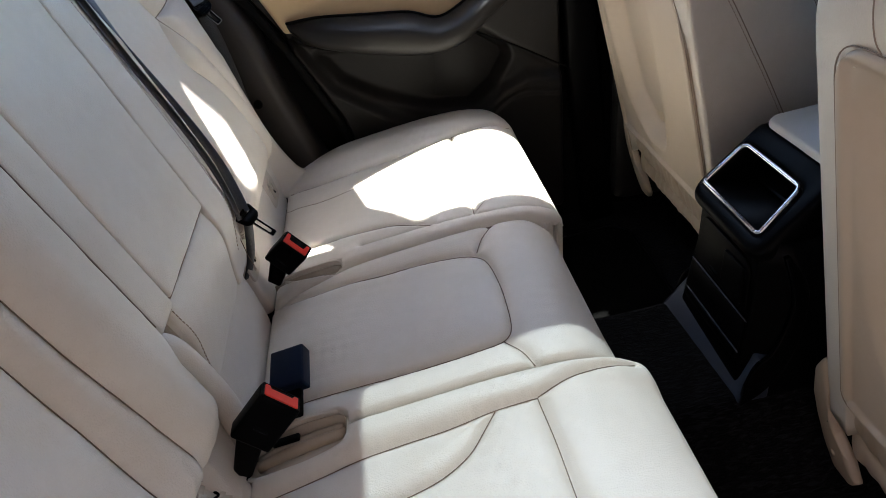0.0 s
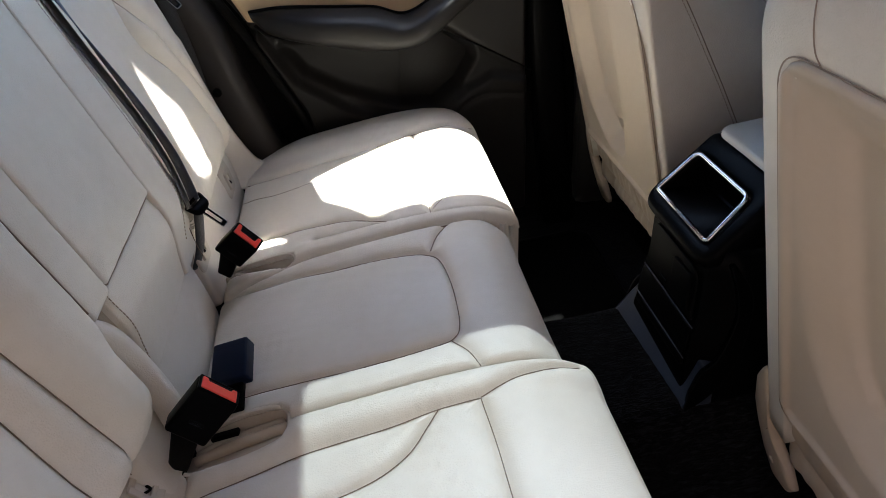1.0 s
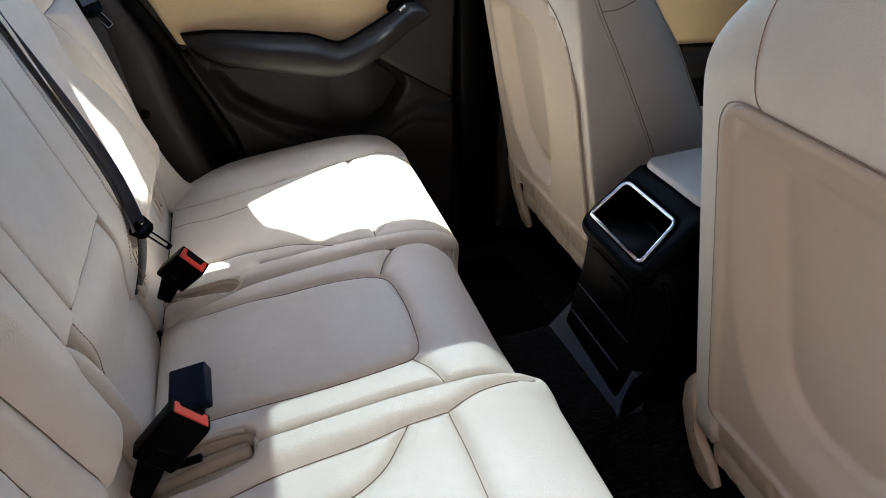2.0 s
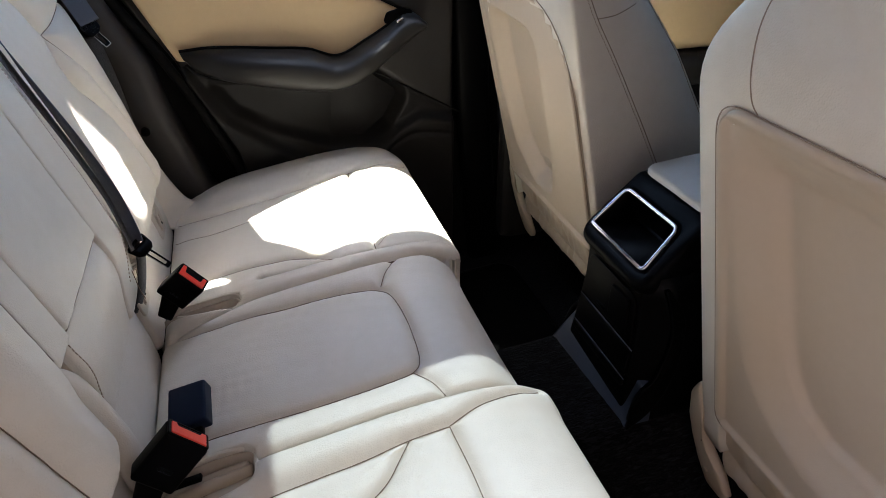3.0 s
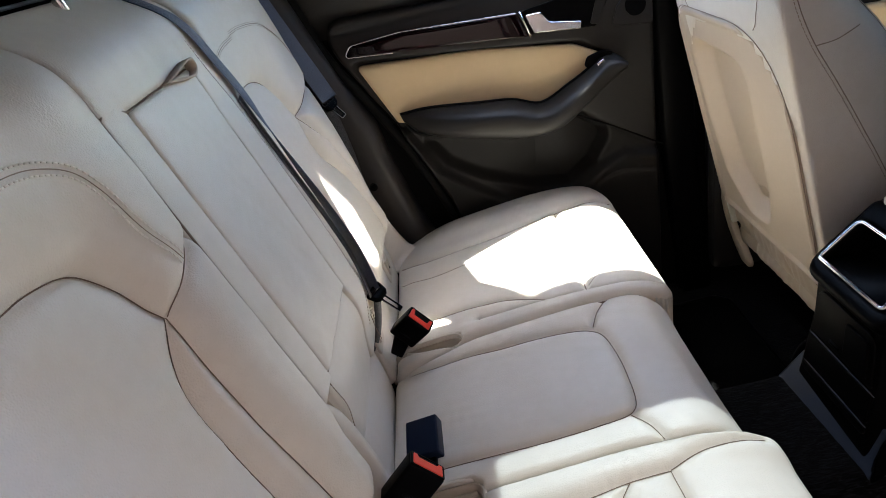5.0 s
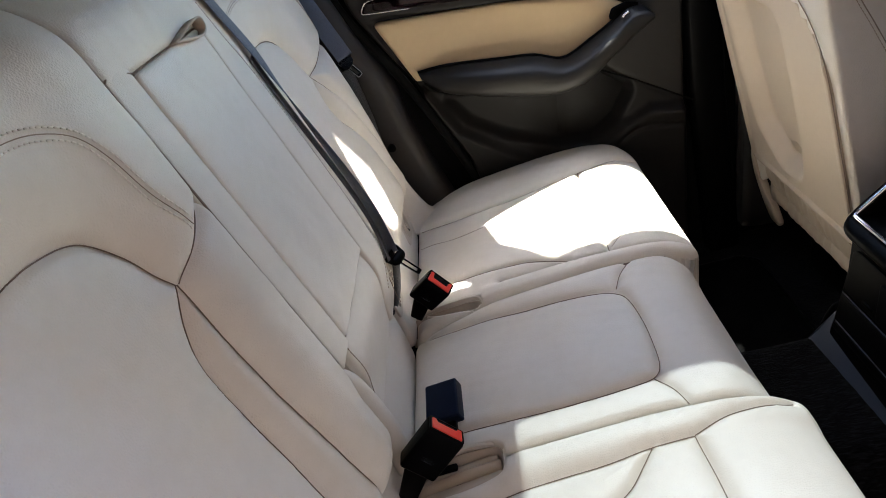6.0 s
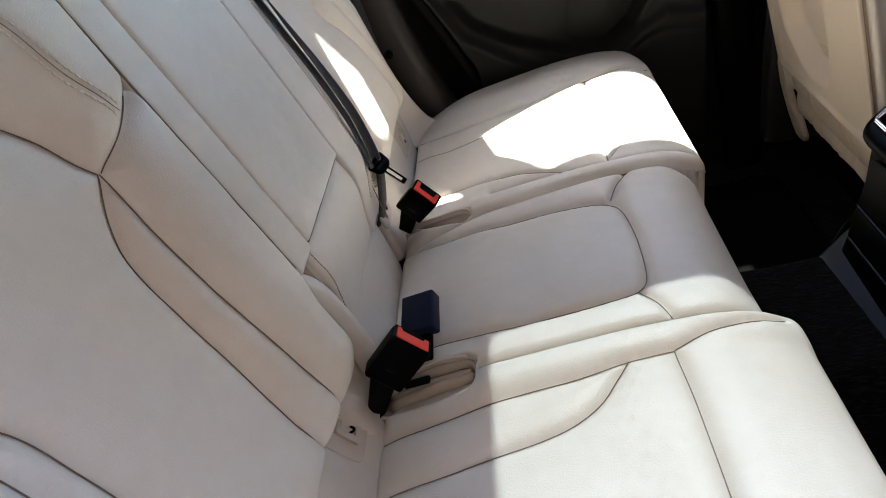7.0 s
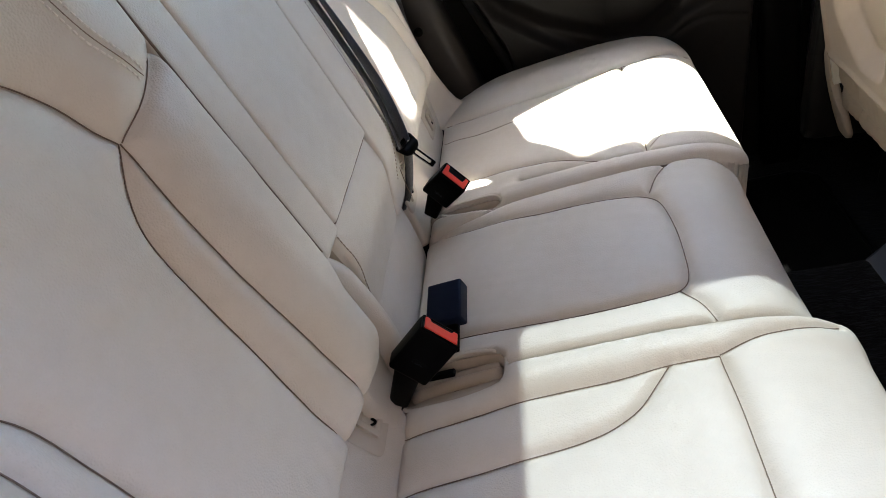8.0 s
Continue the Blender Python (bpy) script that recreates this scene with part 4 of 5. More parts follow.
def buckle(label, top, wide, up, size, foot, notch):
    """A buckle: origin at the middle of its top, body down along -up; size: width, depth, length. A black strap leads to its foot."""
    ex, ey, ez = axes3(up, wide)
    m = basis(Vector(top), ex, ey, ez)
    w, d, n = size
    root = thing("belt_buckle", label, "belt buckle", m.translation, group="rear belt buckles")
    body = box("body", (w, d, n), m @ pose(0, 0, -n / 2), BLACK, root, bevel=0.0045, segments=4, taper=(1.0, 1.06))
    # the frame round the button, the button with its notch, and the slot behind it
    rim = rounded([(-w / 2 + .001, -d / 2 + .001), (w / 2 - .001, -d / 2 + .001), (w / 2 - .001, d / 2 - .001), (-w / 2 + .001, d / 2 - .001)], 0.003)
    well = rounded([(-w / 2 + .004, -d / 2 + .0035), (w / 2 - .004, -d / 2 + .0035), (w / 2 - .004, d / 2 - .0035), (-w / 2 + .004, d / 2 - .0035)], 0.002)
    plate("frame", rim, lambda u, v, h: m @ Vector((u, v, h - 0.0015)), 0.003, BLACK, root, holes=[well], bevel=0.0008)
    a, c, g = w / 2 - 0.0045, d / 2 - 0.004, w / 2 - 0.0105
    shape = rounded([(-a, -c), (a, -c), (a, c), (g, c), (g - 0.002, c - notch), (-g + 0.002, c - notch), (-g, c), (-a, c)], 0.0012, 3)
    plate("button", shape, lambda u, v, h: m @ Vector((u, v, h - 0.001)), 0.0034, RED, root, "red release button", bevel=0.0008)
    box("tongue_slot", (2 * g - 0.002, notch - 0.001, 0.002), m @ pose(0, c - notch / 2, 0.0002), GAP, root, bevel=0.0004)
    for k in range(4):
        tube("embossed_ring", [m @ Vector((-0.006 + 0.004 * k + 0.0032 * math.cos(q), -d / 2 - 0.0001, -0.045 + 0.0032 * math.sin(q))) for q in np.linspace(0, math.tau, 15)], 0.0003, SATIN, body, n=4)
    a, b = m @ Vector((0, 0, -n + 0.004)), Vector(foot)
    strap = axes3(a - b, ex)
    box("neck", (0.025, 0.014, (a - b).length + 0.01), basis((a + b) / 2, *strap), BLACK, root, bevel=0.004, taper=(1.4, 1.3))
    return root


def make_buckles():
    buckle("black belt buckle with a red button, leaning out of the slot", (0.090, -0.193, 0.465), (0.717, -0.054, -0.695), (0.696, 0.11, 0.71), (0.054, 0.028, 0.073), (0.012, -0.189, 0.345), 0.005)
    buckle("black belt buckle with a red button, beside a sunlit patch", (0.083, 0.198, 0.437), (0.677, -0.187, -0.711), (0.612, -0.394, 0.686), (0.054, 0.028, 0.068), (0.022, 0.238, 0.345), 0.0105)
    # the blank buckle lies face up on the cushion
    root = thing("belt_buckle", "blank black belt buckle of the middle seat lying on the cushion", "belt buckle", (0.07, -0.06, 0.36), group="rear belt buckles")
    ex, ey, ez = axes3((0.019, 0.962, 0.273), (0.961, -0.093, 0.261))
    corner = Vector((0.047, -0.032, 0.402))
    box("body", (0.054, 0.024, 0.064), basis(corner + ex * 0.027 + ey * 0.012 - ez * 0.032, ex, ey, ez), NAVY, root, bevel=0.0035, segments=4, taper=(0.97, 1.0))
    box("neck", (0.030, 0.012, 0.050), basis(corner + ex * 0.027 + ey * 0.020 - ez * 0.078, ex, ey, ez), BLACK, root, bevel=0.003)


def make_belts():
    nrm = np.array((math.cos(BACK_A), 0, math.sin(BACK_A)))
    belt = thing("middle_seat_belt", "slate grey middle seat belt lying on the backrest, steel tongue hanging", "seat belt", (-0.1, 0.15, 0.8))
    run = [(0.140, 0.77, -0.045), (0.160, 0.715, -0.003), (0.174, 0.675, 0.012), (0.196, 0.62, 0.013), (0.218, 0.555, 0.013), (0.224, 0.505, 0.013), (0.231, 0.425, 0.014), (0.241, 0.33, 0.015), (0.240, 0.245, 0.016), (0.228, 0.190, 0.014), (0.214, 0.152, 0.011)]
    pts = curve([back_place(*q) for q in run], 10)
    side = np.array([np.array((-0.05, 1.0, 0.0)) + np.array((-0.75, -0.10, -0.20)) * float(smooth(t, 0.35, 0.8)) for t in np.linspace(0, 1.0, len(pts))])
    ribbon("webbing", pts, 0.035, 0.0014, BELT, belt, side)
    # Darker strand added for the shaded gap left of the belt.
    under = curve([back_place(y - 0.012 - 0.002 * k, s, h - 0.006) for k, (y, s, h) in enumerate(run[4:])], 10)
    ribbon("webbing", under, 0.034, 0.0014, BELT_DARK, belt, (-0.10, 1.0, -0.05))
    end = curve([(0.013, 0.212, 0.490), (0.008, 0.207, 0.455), (0.000, 0.203, 0.420), (-0.014, 0.198, 0.385)], 8)
    ribbon("webbing", end, 0.022, 0.0014, BELT_DARK, belt, (0.5, 0.85, 0.1))
    tip = Vector((0.014, 0.212, 0.500))
    d = (Vector((0.055, 0.197, 0.465)) - tip).normalized()
    eye = Vector((0.2, -0.85, 0.5))
    wide = d.cross(eye).normalized() * 0.9 + eye.normalized() * 0.35
    wide = (wide - d * wide.dot(d)).normalized()
    m = basis(tip, wide, d.cross(wide), d)
    grip(belt, m, 0.038)
    tongue(belt, m @ Matrix.Diagonal((0.6, 1.0, 1.0, 1.0)))
    # outer far belt down the pillar
    outer = thing("outer_seat_belt", "slate grey outer seat belt hanging along the pillar", "seat belt", (-0.1, 0.66, 0.8))
    pts = curve([(-0.215, 0.655, 1.14), (-0.150, 0.655, 0.985), (-0.098, 0.655, 0.86), (-0.054, 0.655, 0.755)], 10)
    ribbon("webbing", pts, 0.045, 0.0014, BELT, outer, (0.62, 0.75, 0.2))
    pts = curve([(-0.066, 0.662, 0.752), (-0.052, 0.672, 0.68), (-0.040, 0.675, 0.60), (-0.030, 0.672, 0.52), (0.0, 0.668, 0.40), (0.02, 0.67, 0.30)], 10)
    ribbon("webbing", pts, 0.040, 0.0014, BELT_DARK, outer, (0.35, 0.9, 0.2))
    m = basis(Vector((-0.058, 0.652, 0.748)), *axes3((0.50, -0.10, -0.60), (0.45, 0.75, 0.35)))
    grip(outer, m, 0.046)
    tongue(outer, m @ Matrix.Scale(0.8, 4))
    tube("stop_button", [(-0.006, 0.690, 0.520), (-0.007, 0.681, 0.523)], 0.0090, BLACK, outer, n=20)
    tube("stop_button_rim", [(-0.0065 + 0.0088 * math.cos(q), 0.6810, 0.5215 + 0.0088 * math.sin(q)) for q in np.linspace(0, math.tau, 25)], 0.0012, BLACK, outer, n=6)


def axes3(up, wide):
    up, wide = Vector(up).normalized(), Vector(wide)
    wide = (wide - up * wide.dot(up)).normalized()
    return wide, up.cross(wide), up


def grip(parent, m, w):
    """The moulded handle of a tongue: a rounded block with a slot for the webbing, a bar across it and three ribs."""
    bar = rounded([(-w / 2, -0.012), (w / 2, -0.012), (w / 2 - 0.004, 0.010), (0.008, 0.016), (-0.008, 0.016), (-w / 2 + 0.004, 0.010)], 0.005, 5)
    slot = rounded([(-w / 2 + 0.005, -0.007), (w / 2 - 0.005, -0.007), (w / 2 - 0.006, -0.002), (-w / 2 + 0.006, -0.002)], 0.0015, 3)
    body = plate("tongue_grip", bar, lambda u, v, h: m @ Vector((u, h - 0.006, v)), 0.012, BLACK, parent, holes=[slot], bevel=0.003, flat=False)
    for k in range(3):
        box("rib", (w * 0.45, 0.0016, 0.0014), m @ pose(0, 0.0066, 0.002 + 0.004 * k), BLACK, body, bevel=0.0005)


def tongue(parent, m):
    out = rounded([(-0.010, 0.0), (0.010, 0.0), (0.009, 0.048), (-0.009, 0.048)], 0.003)
    hole = rounded([(-0.0055, 0.010), (0.0055, 0.010), (0.005, 0.041), (-0.005, 0.041)], 0.002)
    blade = plate("tongue", out, lambda u, v, h: m @ Vector((u, h - 0.001, v + 0.006)), 0.0024, BLACK, parent, holes=[hole], bevel=0.0006)
    tube("tongue_edge", [tuple(m @ Vector((u, 0.0006, v + 0.006))) for u, v in out + out[:1]], 0.0010, STEEL, blade, n=6)


# ---------------------------------------------------------------- far side: doors and pillars
DOOR_Y = 0.748


def door_place(x, z, h):
    return (x, DOOR_Y - h, z)


def make_rear_door():
    door = thing("rear_door_trim", "dark grey door trim with cream insert, wood strip and chrome handle", "car door", (0.3, DOOR_Y, 0.1))
    pocket = rounded([(0.107, 0.610), (0.177, 0.514), (0.255, 0.464), (0.39, 0.412), (0.485, 0.405), (0.55, 0.455), (0.592, 0.520), (0.585, 0.552), (0.52, 0.600), (0.36, 0.61)], 0.03, 5)
    ledge = [(0.095, 0.62), (0.16, 0.51), (0.27, 0.432), (0.384, 0.37), (0.46, 0.352), (0.50, 0.40), (0.56, 0.45), (0.62, 0.478), (0.71, 0.462), (0.75, 0.10), (0.20, 0.10), (0.02, 0.56)]

    def relief(u, v):
        h = -(0.026 + 0.018 * smooth(u, 0.30, 0.52)) * smooth(inside(u, v, pocket), -0.002, 0.030)
        h = h + 0.020 * smooth(inside(u, v, ledge), -0.016, 0.012)
        line = even(curve([(0.515, 0.600), (0.60, 0.545), (0.70, 0.478)]), 0.01)
        h = h - 0.004 * np.exp(-away(u, v, line) / 0.003)
        speaker = even(curve([(0.50, 0.30), (0.53, 0.39), (0.60, 0.435), (0.70, 0.425)]), 0.01)
        h = h - 0.005 * np.exp(-away(u, v, speaker) / 0.004)
        upper = even(curve([(-0.10, 0.925), (-0.06, 0.885), (0.0, 0.875), (0.3, 0.893), (0.66, 0.885)]), 0.01)
        h = h - 0.004 * np.exp(-away(u, v, upper) / 0.006)
        insert_sink = [(0.0, 0.80), (0.02, 0.806), (0.53, 0.765), (0.60, 0.715), (0.45, 0.60), (0.07, 0.63)]
        return h - 0.010 * smooth(inside(u, v, insert_sink), -0.004, 0.004)

    def lean(x, z, h):
        return (x, DOOR_Y - h + 0.10 * np.maximum(0, z - 0.80), z)

    def rear_edge(x, z, h):
        # the rear edge of the door slants with the wheel arch
        cut = np.interp(z, [0.10, 0.437, 0.649, 0.818, 0.944], [0.26, 0.172, 0.070, -0.030, -0.075])
        k = (x + 0.12) / 0.84
        return lean(cut + (0.705 - cut) * k, z, h)

    # the outline is set out in true x, so undo the slant for the relief
    def true_relief(u, v):
        cut = np.interp(v, [0.10, 0.437, 0.649, 0.818, 0.944], [0.26, 0.172, 0.070, -0.030, -0.075])
        return relief(cut + (0.705 - cut) * (u + 0.12) / 0.84, v)

    p = Pad(rear_edge, (-0.12, 0.72), (0.10, 0.905), lambda u, v: 0 * u, [], (0.02, 0.02, 0.02, 0.06), edge=0.012, depth=0.03, puff=0, res=0.005, wave=0.0003, relief=true_relief)
    panel = p.build("panel", DOOR_GREY, door)
    # panel faces below the armrest and the slanting joint get a darker tone
    panel.data.materials.append(DOOR_BLACK)
    low = [(-0.12, 0.62), (0.09, 0.65), (0.30, 0.60), (0.497, 0.597), (0.58, 0.555), (0.64, 0.522), (0.725, 0.474), (0.76, 0.05), (-0.12, 0.05)]
    mid = np.array([f.center for f in panel.data.polygons])
    for f, within in zip(panel.data.polygons, inside(mid[:, 0], mid[:, 2], low) > 0):
        f.material_index = int(within)
    # cream insert
    outline = rounded([(0.006, 0.797), (0.30, 0.787), (0.515, 0.760), (0.592, 0.722), (0.52, 0.66), (0.44, 0.615), (0.20, 0.635), (0.078, 0.648)], [0.012, 0.3, 0.05, 0.012, 0.02, 0.02, 0.1, 0.01], 6)
    dome("insert", outline, lean, 0.018, VINYL, door, "cream vinyl insert", foot=-0.008)
    # armrest with the pull grip that rises to the front
    up = curve([(0.088, 0.672), (0.16, 0.676), (0.278, 0.667), (0.357, 0.660), (0.424, 0.641), (0.491, 0.672), (0.540, 0.700), (0.574, 0.724), (0.604, 0.724), (0.622, 0.712), (0.628, 0.704)], 8)
    lo = curve([(0.096, 0.650), (0.127, 0.624), (0.215, 0.600), (0.333, 0.575), (0.407, 0.571), (0.462, 0.584), (0.526, 0.627), (0.575, 0.662), (0.606, 0.684), (0.620, 0.694), (0.626, 0.699)], 8)
    prof = [(0, -0.02), (0.0, 0.3), (0.02, 0.68), (0.08, 0.87), (0.18, 0.96), (0.32, 1.0), (0.50, 1.0), (0.66, 0.97), (0.76, 0.90), (0.86, 0.74), (0.94, 0.50), (1.0, 0.22), (1.0, -0.02)]
    verts, faces = [], []
    for k, (a, b) in enumerate(zip(lo, up)):
        t = k / (len(up) - 1)
        out = (0.030 + 0.062 * smooth(t, 0.0, 0.22)) * (1 - 0.22 * smooth(t, 0.45, 0.75)) * (1 - 0.3 * smooth(t, 0.85, 1.0) ** 2)
        for w, g in prof:
            q = a + (b - a) * w
            verts.append((q[0], DOOR_Y - out * g, q[1] + 0.004 * g))
    m = len(prof)
    faces = [(i * m + j, i * m + j + 1, (i + 1) * m + j + 1, (i + 1) * m + j) for i in range(len(up) - 1) for j in range(m - 1)]
    faces += [tuple(range(m)), tuple((len(up) - 1) * m + j for j in range(m))]
    arm = from_arrays("armrest", verts, faces, DOOR_GREY, door, "dark padded armrest and pull grip", fix=True)
    tub = rounded([(0.530, 0.706), (0.540, 0.730), (0.572, 0.739), (0.604, 0.732), (0.590, 0.716), (0.560, 0.702)], 0.010, 5)
    sw = dome("window_switch", tub, lambda u, v, h: (u, DOOR_Y - 0.048 - h, v), 0.006, BLACK, arm, foot=-0.03)
    box("switch_lever", (0.018, 0.006, 0.007), pose(0.562, DOOR_Y - 0.056, 0.720, 0, -30, 0), CHROME, sw, bevel=0.002)
    tube("gap_shade_line", [(x, DOOR_Y - 0.028, z - 0.003) for x, z in lo[:60]], 0.0028, GAP, arm, n=6)
    # This black tube draws the shadow between armrest and insert.
    tube("gap_shade_line", [(x, DOOR_Y - 0.020, z + 0.002) for x, z in up[:56]], 0.0034, GAP, arm, n=6)
    tube("gap_shade_line", curve([door_place(0.497, 0.597, 0.0), door_place(0.58, 0.555, 0.0), door_place(0.64, 0.522, 0.0), door_place(0.725, 0.474, 0.0)], 8), 0.0022, GAP, door, n=6)
    # wood strip with a bright edge
    strip = rounded([(-0.012, 0.822), (0.004, 0.846), (0.12, 0.857), (0.392, 0.851), (0.414, 0.797), (0.27, 0.806), (0.10, 0.816)], [0.006, 0.02, 0.2, 0.004, 0.004, 0.3, 0.3], 6)
    dome("wood_strip", strip, lean, 0.012, WOOD, door, "glossy dark wood veneer strip", foot=0.006)
    edge_line = [lean(u, v, 0.011) for u, v in even(np.array(strip[-1:] + strip[:20]), 0.004)]
    tube("chrome_edge", edge_line, 0.0024, CHROME, door, "bright chrome edge", n=6)
    tube("chrome_edge", [lean(0.397, 0.853, 0.011), lean(0.418, 0.795, 0.011)], 0.0030, CHROME, door, "bright chrome edge", n=6)
    plate("strip_base", strip, lambda u, v, h: lean(u, v, 0.002 + h), 0.006, BLACK, door)
    # handle in its recess
    bez = rounded([(0.418, 0.800), (0.400, 0.852), (0.50, 0.868), (0.606, 0.858), (0.568, 0.792)], 0.008)
    plate("handle_recess", bez, lambda u, v, h: lean(u, v, 0.003 + h), 0.004, BLACK, door, bevel=0.002)
    lever = rounded([(0.408, 0.845), (0.444, 0.846), (0.462, 0.822), (0.534, 0.812), (0.531, 0.795), (0.424, 0.803)], [0.004, 0.006, 0.012, 0.004, 0.004, 0.006], 5)
    plate("door_handle", lever, lambda u, v, h: lean(u, v, 0.010 + h), 0.010, CHROME, door, "satin chrome door handle", bevel=0.003)
    lock = rounded([(0.555, 0.800), (0.572, 0.850), (0.596, 0.846), (0.573, 0.796)], 0.005)
    plate("lock_button", lock, lambda u, v, h: lean(u, v, 0.006 + h), 0.004, DOOR_GREY, door, bevel=0.002)
    tri = rounded([(0.604, 0.786), (0.618, 0.826), (0.652, 0.864), (0.70, 0.864), (0.70, 0.776)], 0.01)
    grille = plate("speaker_cover", tri, lambda u, v, h: lean(u, v, 0.002 + h), 0.005, DOOR_GREY, door, bevel=0.002)
    disc = [(0.660 + 0.024 * math.cos(a), 0.824 + 0.024 * math.sin(a)) for a in np.linspace(0, math.tau, 28, endpoint=False)]
    plate("speaker_mesh", disc, lambda u, v, h: lean(u, v, 0.0075 + h), 0.002, BLACK, grille)
    box("panel_joint", (0.030, 0.004, 0.003), pose(0.062, DOOR_Y - 0.004, 0.652, 0, 3, 0), GAP, door, bevel=0.0005)


def make_pillars(rear_seat):
    # slanted trim behind the door: dark recess, then the panel that carries the belt
    root = thing("rear_pillar_trim", "dark grey plastic pillar trim beside the backrest", "pillar trim", (0.0, 0.70, 0.4))
    z = np.array([0.26, 0.36, 0.45, 0.55, 0.65, 0.75, 0.85, 0.95, 1.05, 1.20])
    xf = np.interp(z, [0.26, 0.36, 0.53, 0.63, 0.73, 0.94, 1.2], [0.13, 0.095, 0.035, 0.022, -0.025, -0.11, -0.22])
    prof = [(-0.16, 0.03), (-0.04, 0.012), (-0.012, 0.0), (-0.002, 0.004), (0.006, 0.020), (0.008, 0.09)]
    verts = [(x + a, 0.688 + b, zz) for zz, x in zip(z, xf) for a, b in prof]
    m = len(prof)
    faces = [(i * m + j, i * m + j + 1, (i + 1) * m + j + 1, (i + 1) * m + j) for i in range(len(z) - 1) for j in range(m - 1)]
    pil = from_arrays("pillar_panel", verts, faces, PILLAR, root, fix=True)
    sol = pil.modifiers.new("thick", "SOLIDIFY")
    sol.thickness, sol.offset = 0.006, -1
    seal = curve([(0.24, 0.752, 0.20), (0.155, 0.742, 0.437), (0.055, 0.742, 0.649), (-0.045, 0.742, 0.818), (-0.095, 0.75, 0.944), (-0.12, 0.75, 1.02)], 8)
    tube("door_seal", seal, 0.011, GAP, root, n=8)
    # leather wing that closes the corner between backrest, cushion and pillar
    outer = curve([(-0.060, 0.672, 0.660), (-0.038, 0.668, 0.580), (-0.021, 0.666, 0.520), (-0.002, 0.664, 0.465), (0.018, 0.662, 0.417), (0.041, 0.662, 0.374), (0.057, 0.664, 0.357), (0.080, 0.668, 0.348), (0.112, 0.672, 0.352), (0.150, 0.676, 0.372)], 6)
    inner = curve([(-0.085, 0.600, 0.650), (-0.063, 0.600, 0.570), (-0.047, 0.602, 0.510), (-0.048, 0.605, 0.450), (-0.042, 0.606, 0.400), (-0.032, 0.608, 0.355), (-0.008, 0.612, 0.322), (0.036, 0.612, 0.318), (0.085, 0.615, 0.335), (0.140, 0.620, 0.355)], 6)
    verts, rows = [], 12
    for p, q in zip(outer, inner):
        for k in range(rows + 1):
            t = k / rows
            mid = p * (1 - t) + q * t
            bow = 0.010 * math.sin(math.pi * t) + 0.006 * math.exp(-((t - 0.12) / 0.1) ** 2)
            verts.append((mid[0] + 0.75 * bow, mid[1], mid[2] + 0.5 * bow))
        verts.append((p[0] - 0.02, p[1] + 0.03, p[2] - 0.02))
    m = rows + 2
    faces = [(i * m + j, i * m + j + 1, (i + 1) * m + j + 1, (i + 1) * m + j) for i in range(len(outer) - 1) for j in range(rows)]
    faces += [(i * m + rows + 1, i * m, (i + 1) * m, (i + 1) * m + rows + 1) for i in range(len(outer) - 1)]
    wing = from_arrays("side_wing", verts, faces, LEATHER, rear_seat, "cream leather side wing", fix=True)
    sol = wing.modifiers.new("thick", "SOLIDIFY")
    sol.thickness, sol.offset = 0.004, 0
    b = thing("centre_pillar_trim", "black centre pillar trim between the doors", "pillar trim", (0.75, 0.76, 0.4))
    verts, zz = [], [0.0, 0.2, 0.486, 0.84, 1.0, 1.32]
    prof = [(0.002, 0.03), (0.006, 0.004), (0.014, -0.004), (0.075, -0.006), (0.088, 0.004), (0.09, 0.03)]
    for q in zz:
        x, y = np.interp(q, [0, 0.2, 0.486, 0.844, 1.32], [0.765, 0.745, 0.715, 0.698, 0.68]), 0.745 - 0.42 * max(0, q - 0.93)
        verts += [(x + a, y + c, q) for a, c in prof]
    m = len(prof)
    faces = [(i * m + j, i * m + j + 1, (i + 1) * m + j + 1, (i + 1) * m + j) for i in range(len(zz) - 1) for j in range(m)
             if j < m - 1] + [(i * m + m - 1, i * m, (i + 1) * m, (i + 1) * m + m - 1) for i in range(len(zz) - 1)]
    faces += [tuple(range(m)), tuple((len(zz) - 1) * m + j for j in range(m))]
    from_arrays("pillar_panel", verts, faces, BLACK, b, fix=True)


def make_front_door():
    door = thing("front_door_trim", "dark front door trim with a cream insert", "car door", (1.2, DOOR_Y, 0.1))
    p = Pad(door_place, (0.84, 1.85), (0.10, 0.90), lambda u, v: 0 * u, [], (0.02,) * 4, edge=0.012, depth=0.03, puff=0, res=0.03, wave=0.0003,
            relief=lambda u, v: 0.03 * smooth(0.50 - v, 0, 0.05))
    p.build("panel", DOOR_GREY, door)
    p = Pad(door_place, (0.92, 1.62), (0.592, 0.732), lambda u, v: 0.014 + 0 * u, [], (0.02,) * 4, edge=0.01, depth=0.012, puff=0.004, res=0.02)
    p.build("insert", VINYL, door, "cream vinyl insert")
    p = Pad(door_place, (0.95, 1.50), (0.50, 0.585), lambda u, v: 0.06 + 0 * u, [], (0.03,) * 4, edge=0.03, depth=0.06, puff=0.004, res=0.02)
    p.build("armrest", DOOR_GREY, door)


# ---------------------------------------------------------------- front seats
FT = radians(13.7)


def front_place(x0, c):
    """Rear face of a front seat: across from the seat's middle c, up the back from 0.79 m height, h to the rear."""
    def place(u, v, h):
        return (x0 - math.sin(FT) * v - math.cos(FT) * h, c + u, 0.79 + math.cos(FT) * v - math.sin(FT) * h)
    return place


